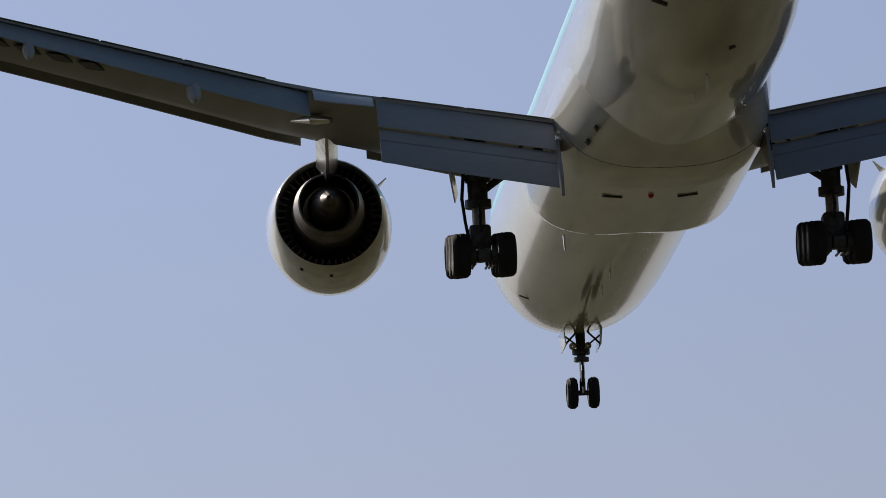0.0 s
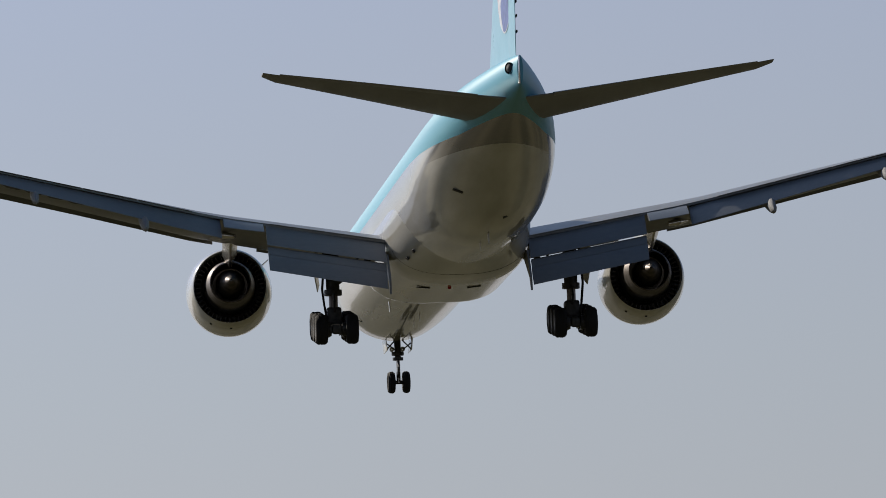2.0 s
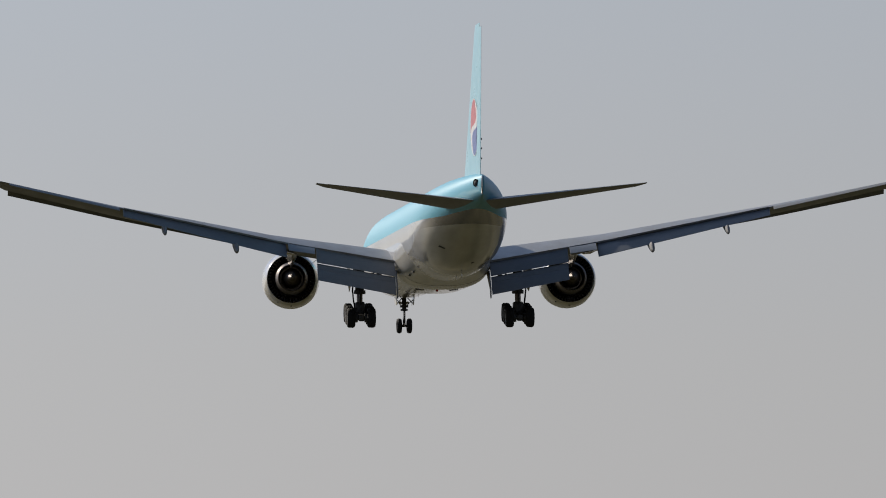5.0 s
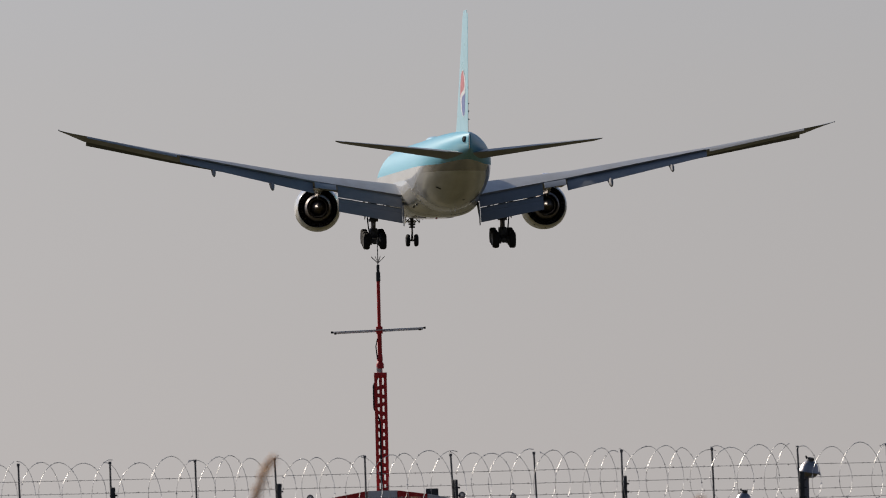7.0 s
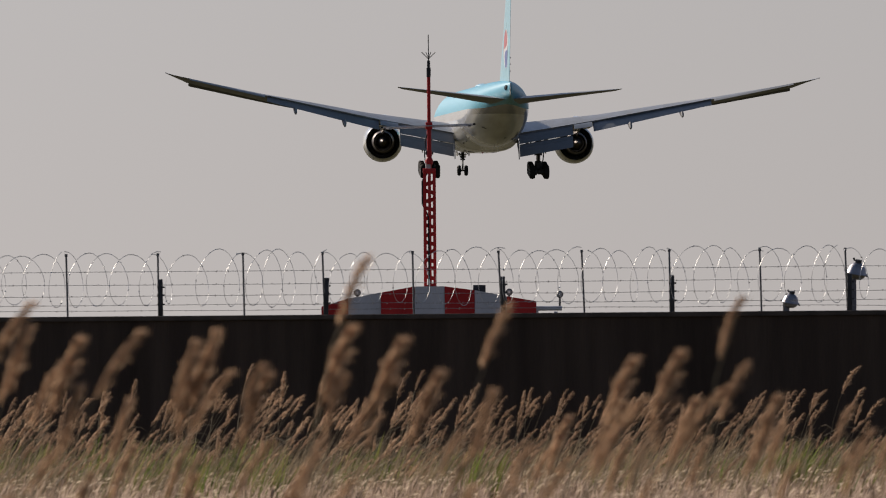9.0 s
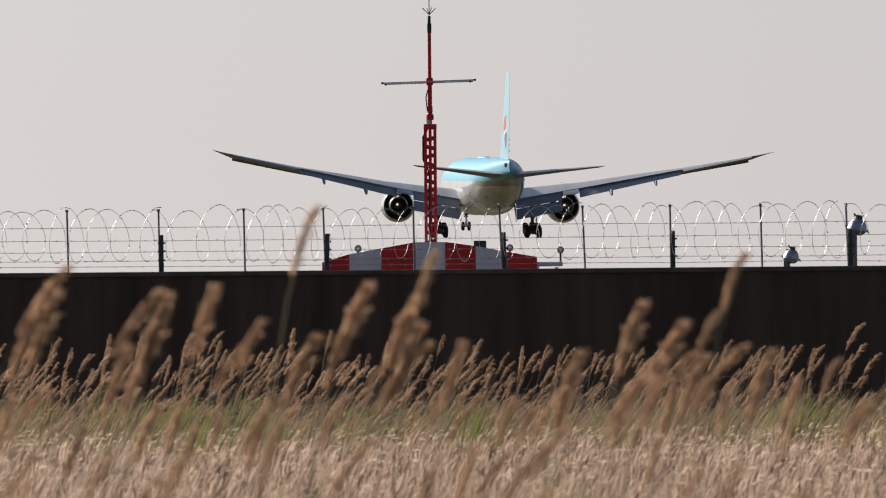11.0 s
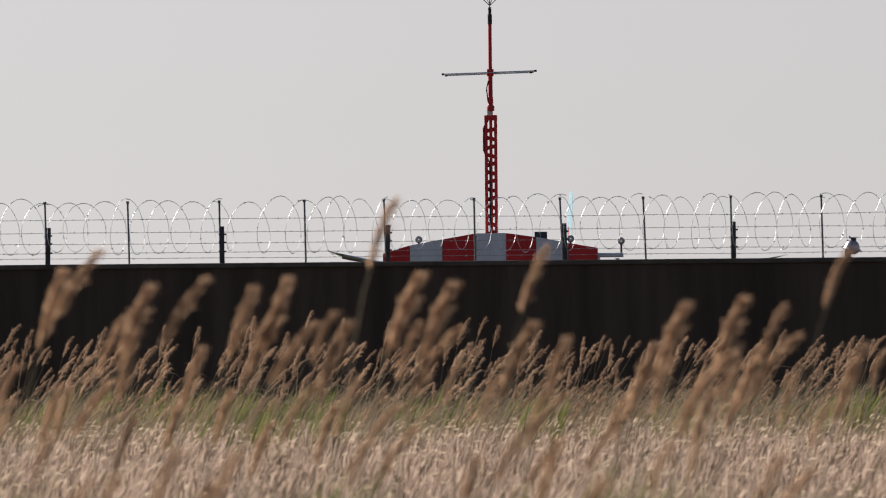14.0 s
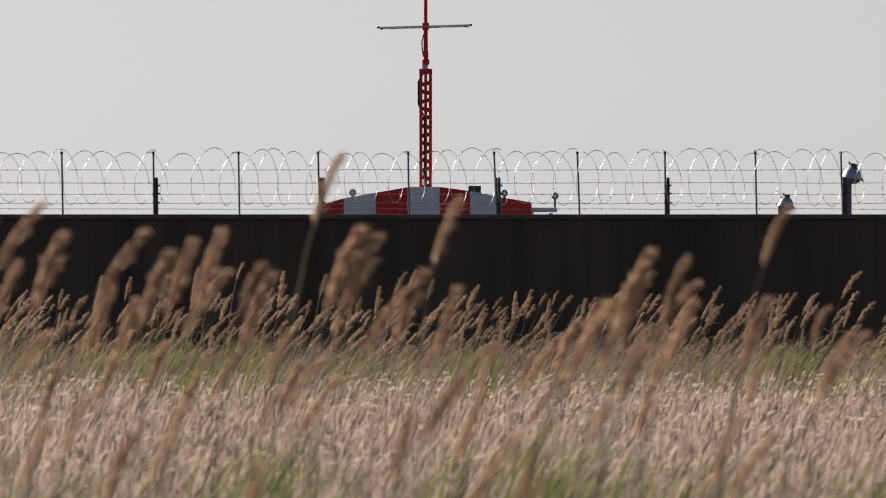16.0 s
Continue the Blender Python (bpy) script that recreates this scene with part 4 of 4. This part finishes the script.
def reed(rnd, height, plume_len, fullness, spread=1.0, bow=0.85, fibre=PLUME):
    """A dry common reed bowed by the wind towards +x; the root stands at the origin."""
    thing = tagged(new("reed"), "tall dry reed with a feathery tan plume bowed by wind", "reed", "reeds before the wall")
    bend, nod = bow * rnd.uniform(0.16, 0.50), rnd.uniform(0.0, 0.14) * plume_len
    s0 = 1 - plume_len / height

    def axis(s):  # 0 at the root, 1 at the tip
        v = max(0, (s - s0) / (1 - s0))
        return Vector((bend * s**2.8 + 0.04 * s + 0.7 * nod * v**2.4, 0.05 * math.sin(2 * s), height * s * (1 - 0.03 * s**3) - nod * v**3))

    bm = bmesh.new()
    rings = []
    for i in range(9):
        s = i / 8 * (s0 + 0.1)
        r = 0.006 * (1 - 0.6 * s)
        rings.append([axis(s) + Vector((r * math.cos(a), r * math.sin(a), 0)) for a in (0, 2.1, 4.2)])
    add_loft(bm, rings)
    part("stem", bm, STEM, thing)
    bm = bmesh.new()
    size = min(1.0, plume_len / 0.40)
    twigs = fullness // 4
    for k in range(twigs):
        s = min(1, max(0, (k + rnd.uniform(-0.4, 0.4)) / twigs))
        root = axis(s0 + (1 - s0) * s * 0.97)
        t = (axis(s0 + (1 - s0) * s * 0.97 + 0.01) - root).normalized()
        a = rnd.uniform(0, 2 * math.pi)
        out = Vector((math.cos(a), math.sin(a), 0))
        d = (t * 1.1 + out * rnd.uniform(0.05, 0.36) * spread * (1.1 - 0.95 * s * s) + Vector((rnd.uniform(0.0, 0.14), 0, 0))).normalized()
        long = plume_len * (0.05 + 0.30 * math.sin(math.pi * min(1, 0.22 + 0.76 * s)) ** 1.2) * rnd.uniform(0.6, 1.3)
        droop = Vector((0.4, 0, -0.35)) * long * rnd.uniform(0.0, 0.4) * (1 - 0.6 * s)
        for i in range(fullness // twigs):
            u = rnd.random()
            p = root + d * long * u + droop * u * u
            e = (d + 2 * droop / max(long, 0.01) * u * 0.6 + Vector((rnd.gauss(0, 0.25), rnd.gauss(0, 0.25), rnd.gauss(0, 0.2)))).normalized() * rnd.uniform(0.03, 0.065) * size
            sd = e.cross(Vector((rnd.uniform(-1, 1), rnd.uniform(-1, 1), 0.3))).normalized()
            strip(bm, [p, p + e * 0.55, p + e + Vector((0.006, 0, -0.008))], rnd.uniform(0.005, 0.009) * size * (1.1 - 0.4 * s), sd)
    part("plume", bm, fibre, thing, smooth=False)
    for k in range(rnd.randint(2, 4)):
        s = rnd.uniform(0.3, 0.72)
        p = axis(s)
        a = rnd.choice((0, 0, 0.5, 2.9)) + rnd.uniform(-0.4, 0.4)
        out = Vector((math.cos(a), 0.4 * math.sin(a), 0))
        n = rnd.uniform(0.25, 0.45)
        pts = [p + out * n * u + Vector((0.05 * u, 0, n * (0.8 * u - 0.9 * u * u))) for u in (0, 0.35, 0.7, 1)]
        bm = bmesh.new()
        strip(bm, pts, 0.018, Vector((0.2, 0.9, 0.3)).normalized())
        part("leaf", bm, BLADE, thing, smooth=False)
    return thing


NEAR = [(-0.64, 66, 3.36), (0.28, 66, 3.03), (-0.5, 66, 2.87), (-0.28, 66, 2.8), (0.03, 66, 2.56), (-0.35, 53.8, 2.5), (-0.16, 54.8, 2.48), (-1.03, 66, 2.54), (-2.96, 66, 2.89), (-2.56, 66, 2.99), (-1.83, 51.0, 2.74), (-2.05, 48.8, 2.57), (-1.89, 66, 2.81), (-1.74, 66, 2.77), (-1.18, 48, 2.63), (-1.39, 65.7, 2.82), (-1.31, 66, 2.54), (-0.97, 66, 2.58), (-2.27, 66, 2.44), (1.72, 48, 2.87), (1.36, 66, 2.64), (1.7, 66, 2.69), (1.82, 66, 2.63), (1.95, 66, 2.45), (2.51, 66, 2.35), (0.37, 66, 2.41), (-3.22, 66, 2.24), (1.55, 66, 2.36), (1.13, 66, 2.36)]
SWAYING = []


def plant_reeds():
    rnd = random.Random(11)
    far = [reed(rnd, 2.4, L, f) for L, f in ((0.46, 400), (0.36, 300), (0.52, 440), (0.30, 260), (0.42, 360), (0.48, 420))]
    near = [reed(rnd, 2.4, L, f, 0.7, 0.95, PLUME_BRIGHT) for L, f in ((0.28, 520), (0.24, 420), (0.32, 600), (0.26, 480), (0.21, 380), (0.30, 440), (0.23, 360))]
    tips = {k: max((v.co for c in k.children for v in c.data.vertices), key=lambda c: c.z).copy() for k in far + near}
    used = set()

    def plant(kinds, x, y, top, spin):
        """Sets a reed so that its tip stands over x."""
        kind = rnd.choice(kinds)
        s = top / tips[kind].z
        m = pose(x - tips[kind].x * s, y, 0, 0, 0, spin)
        if kind in used:
            ob = copy_thing(kind, m)
        else:
            ob = kind
            ob.matrix_basis = m
            used.add(kind)
        ob.scale = (s, s, s)
        SWAYING.append((ob, m))

    for x, y, z in NEAR:
        k = 36 / y
        plant(near, x * k, y * k, 2.5 + (z - 2.5) * k, rnd.uniform(-15, 15))
    for k in range(52):
        d = rnd.uniform(30, 44)
        plant(near, rnd.uniform(-0.068, 0.062) * d, d, 2.5 - d * rnd.uniform(0.002, 0.012), rnd.uniform(-25, 25))
    for k in range(16):
        d = rnd.uniform(22, 30)
        plant(near, rnd.uniform(-0.06, 0.055) * d, d, 2.5 - d * rnd.uniform(0.011, 0.022), rnd.uniform(-25, 25))
    for k in range(240):
        d = rnd.uniform(118, 160)
        x = (k + rnd.random()) / 240 * 21 - 11
        top = 1.5 + 1.15 * rnd.random() ** 1.4 + 0.12 * math.sin(x * 1.3)
        if 0.5 < x < 9:  # the bed thins out beyond the mast
            top -= 0.22
            if k % 4 == 0:
                continue
        plant(far, x, d, top, rnd.uniform(-30, 30))


plant_reeds()


def reed_bed():
    """The thick of the reeds, which nobody could count, in clumps that the wind rocks."""
    rnd = random.Random(5)
    for c in range(56):
        bm_p, bm_s = bmesh.new(), bmesh.new()
        for k in range(21):
            x, y = rnd.uniform(-0.6, 0.6), rnd.uniform(-9, 9)
            h, L = 1.15 + 1.2 * rnd.random() ** 1.3, rnd.uniform(0.2, 0.36)
            bend = rnd.uniform(0.3, 0.6)
            axis = lambda s: Vector((x + bend * s**3.2, y, h * s * (1 - 0.05 * s**4)))
            strip(bm_s, [axis(s) for s in (0, 0.4, 0.7, 1)], 0.012, Vector((1, 0, 0)))
            s0 = 1 - L / h
            for i in range(48):
                s = i / 48
                p = axis(s0 + (1 - s0) * s)
                a = rnd.uniform(0, 6.28)
                long = L * (0.10 + 0.22 * math.sin(math.pi * min(1, 0.25 + 0.75 * s))) * rnd.uniform(0.5, 1.3)
                d = (Vector((0.55, 0, 0.7)) + 0.4 * Vector((math.cos(a), math.sin(a), 0))).normalized()
                e = p + d * long
                strip(bm_p, [p, p + d * long * 0.6, e + Vector((0.02, 0, -0.03))], rnd.uniform(0.008, 0.015), d.cross(Vector((rnd.uniform(-1, 1), rnd.uniform(-1, 1), 0.3))).normalized())
            for j in range(3):
                s = rnd.uniform(0.25, 0.7)
                o = Vector((rnd.choice((-1, 1, 1)) * rnd.uniform(0.15, 0.3), 0, 0))
                strip(bm_s, [axis(s) + o * u + Vector((0, 0, 0.3 * u - 0.3 * u * u)) for u in (0, 0.5, 1)], 0.016, Vector((0.3, 0.8, 0.4)).normalized())
        clump = tagged(new("reed_clump"), "thick clump of dry tan reeds before the wall", "reeds", "reed clumps", "stuff")
        m = pose(-12 + 24 * (c + 0.5) / 56, rnd.uniform(128, 150), 0)
        clump.matrix_basis = m
        part("plumes", bm_p, PLUME, clump, smooth=False)
        part("stems", bm_s, STEM, clump, smooth=False)
        SWAYING.append((clump, m))


reed_bed()


def blades(name, label, mat, n, x0, x1, y0, y1, low, high, width, lean, seed, wild=0.12, clusters=0):
    rnd = np.random.RandomState(seed)
    y = y0 + (y1 - y0) * rnd.rand(n)
    x = (x0 + (x1 - x0) * rnd.rand(n)) * (0.35 + 0.65 * y / y1)
    if clusters:
        who = rnd.randint(0, clusters, n)
        x = (x0 + (x1 - x0) * rnd.rand(clusters))[who] + rnd.randn(n) * 0.16
        y = (y0 + (y1 - y0) * rnd.rand(clusters))[who] + rnd.randn(n) * 0.2
    tuft = 0.5 + 0.5 * np.sin(x * 2.3 + np.sin(y * 0.7) * 2) * np.sin(y * 0.9 + x)
    h = low + (high - low) * (0.6 * rnd.rand(n) + 0.4 * tuft)
    ang = rnd.rand(n) * np.pi
    cx, cy = np.cos(ang) * width / 2, np.sin(ang) * width / 2
    bend = lean * h * (0.5 + rnd.rand(n))
    by = (rnd.rand(n) - 0.5) * 2 * wild
    verts, faces = [], []
    us = (0.0, 0.45, 0.8, 1.0)
    ws = (0.8, 1.0, 0.8, 0.15)
    allv = np.zeros((n, 8, 3))
    for i, (u, w) in enumerate(zip(us, ws)):
        px, py, pz = x + bend * u**2.2, y + by * u**2, h * (u - 0.18 * lean * u**3)
        allv[:, 2 * i] = np.stack([px - cx * w, py - cy * w, pz], 1)
        allv[:, 2 * i + 1] = np.stack([px + cx * w, py + cy * w, pz], 1)
    base = (np.arange(n) * 8)[:, None]
    quads = np.concatenate([base + np.array([[0, 1, 3, 2]]), base + np.array([[2, 3, 5, 4]]), base + np.array([[4, 5, 7, 6]])], 0)
    me = bpy.data.meshes.new(name)
    me.from_pydata(allv.reshape(-1, 3).tolist(), [], quads.tolist())
    me.materials.append(mat)
    ob = new(name, me)
    return tagged(ob, label, "grass", kind="stuff")


blades("dry_grass", "dense field of bleached straw-coloured dry grass", STRAW, 90000, -8.5, 8, 56, 126, 0.45, 1.06, 0.010, 0.24, 1, 0.12)
blades("green_shoots", "fresh green reed shoots among dry stalks", GREEN, 4200, -11, 10.5, 116, 150, 0.75, 1.75, 0.03, 0.22, 2, 0.12, 80)
blades("young_grass", "a few green blades standing in the dry grass", GREEN, 620, -3.0, 2.8, 44, 58, 1.3, 1.85, 0.016, 0.3, 9, 0.12, 26)
blades("dry_stalks", "dry reed stalks and leaves below the plumes", BLADE, 15000, -11, 10.5, 116, 158, 0.7, 1.8, 0.014, 0.3, 3)


def seed_heads(n, seed):
    """Feathery heads at the tops of the grass, each of four thin fibres that the wind lays over."""
    rnd = np.random.RandomState(seed)
    hy = 57 + 71 * rnd.rand(n)
    hx = (-8.5 + 16.5 * rnd.rand(n)) * (0.35 + 0.65 * hy / 126)
    hz = 0.50 + 0.46 * rnd.rand(n) ** 0.8 + 0.07 * np.sin(1.9 * hx + 0.6 * hy)
    ha = np.radians(64 + 34 * rnd.rand(n))
    size = 0.14 + 0.20 * rnd.rand(n)
    x, y, z, a, long = (np.repeat(v, 4) for v in (hx, hy, hz, ha, size))
    m = 4 * n
    x, y, a = x + 0.012 * rnd.randn(m), y + 0.012 * rnd.randn(m), a + 0.10 * rnd.randn(m)
    long, w = long * (0.6 + 0.5 * rnd.rand(m)), 0.0035 + 0.0045 * rnd.rand(m)
    ux, uz = np.cos(a), np.sin(a)
    allv = np.zeros((m, 6, 3))
    for i, (u, k) in enumerate(((0, 0.5), (0.55, 1.0), (1.0, 0.2))):
        px, pz = x + ux * long * u + 0.12 * long * u * u, z + uz * long * u - 0.12 * long * u * u
        allv[:, 2 * i] = np.stack([px - uz * w * k, y - 0.4 * w, pz + ux * w * k], 1)
        allv[:, 2 * i + 1] = np.stack([px + uz * w * k, y + 0.4 * w, pz - ux * w * k], 1)
    base = (np.arange(m) * 6)[:, None]
    quads = np.concatenate([base + np.array([[0, 1, 3, 2]]), base + np.array([[2, 3, 5, 4]])], 0)
    me = bpy.data.meshes.new("seed_heads")
    me.from_pydata(allv.reshape(-1, 3).tolist(), [], quads.tolist())
    me.materials.append(HEADS)
    tagged(new("seed_heads", me), "pale feathery seed heads over the dry grass", "grass", kind="stuff")


def bright_tips(n, seed):
    """Stray curled heads that stand above the far edge of the grass; sparkle is put into their colour."""
    rnd = np.random.RandomState(seed)
    allv = np.zeros((n, 6, 3))
    y = 128 - 62 * rnd.rand(n) ** 2.6
    x = (-8.5 + 16.5 * rnd.rand(n)) * (0.35 + 0.65 * y / 126)
    z = 0.90 + 0.28 * rnd.rand(n)
    a = np.radians(10 + 60 * rnd.rand(n))
    long, w = 0.05 + 0.07 * rnd.rand(n), 0.004 + 0.004 * rnd.rand(n)
    ux, uz = np.cos(a), np.sin(a)
    for i, (u, k) in enumerate(((0, 0.5), (0.55, 1.0), (1.0, 0.2))):
        px, pz = x + ux * long * u, z + uz * long * u - 0.35 * long * u * u
        allv[:, 2 * i] = np.stack([px - uz * w * k, y - 0.4 * w, pz + ux * w * k], 1)
        allv[:, 2 * i + 1] = np.stack([px + uz * w * k, y + 0.4 * w, pz - ux * w * k], 1)
    base = (np.arange(n) * 6)[:, None]
    quads = np.concatenate([base + np.array([[0, 1, 3, 2]]), base + np.array([[2, 3, 5, 4]])], 0)
    me = bpy.data.meshes.new("bright_tips")
    me.from_pydata(allv.reshape(-1, 3).tolist(), [], quads.tolist())
    me.materials.append(TIPS)
    tagged(new("bright_tips", me), "stray curled heads above the grass, coloured bright like sunlit sparkle", "grass", kind="stuff")


seed_heads(20000, 17)
bright_tips(3200, 23)


# ---- what moves ----
def motions():
    walk(AIRLINER, [(t, Matrix.Translation((x, y, z)) @ turned(h, p, b)) for t, x, y, z, p, b, h in PLANE_ROWS])
    # reeds rock in the gusts, each in its own time
    rnd = random.Random(21)
    for ob, m in SWAYING:
        big = 2.6 if ob.name.startswith("reed_clump") is False else 1.0
        a, b = big * rnd.uniform(0.6, 1.3), big * rnd.uniform(0.3, 0.7)
        p, q, w = rnd.uniform(0, 6.28), rnd.uniform(0, 6.28), rnd.uniform(2.2, 3.4)
        rows = []
        for k in range(33):
            t = k * 0.5
            gust = 0.6 + 0.4 * math.sin(0.7 * t + 0.25 * m.translation.x)
            turn = a * gust * (math.sin(w * t + p) + 0.4) + b * math.sin(1.9 * w * t + q)
            rows.append((t, Matrix.Translation(m.translation) @ Matrix.Rotation(radians(turn), 4, "Y") @ m.to_3x3().to_4x4()))
        walk(ob, rows)


motions()
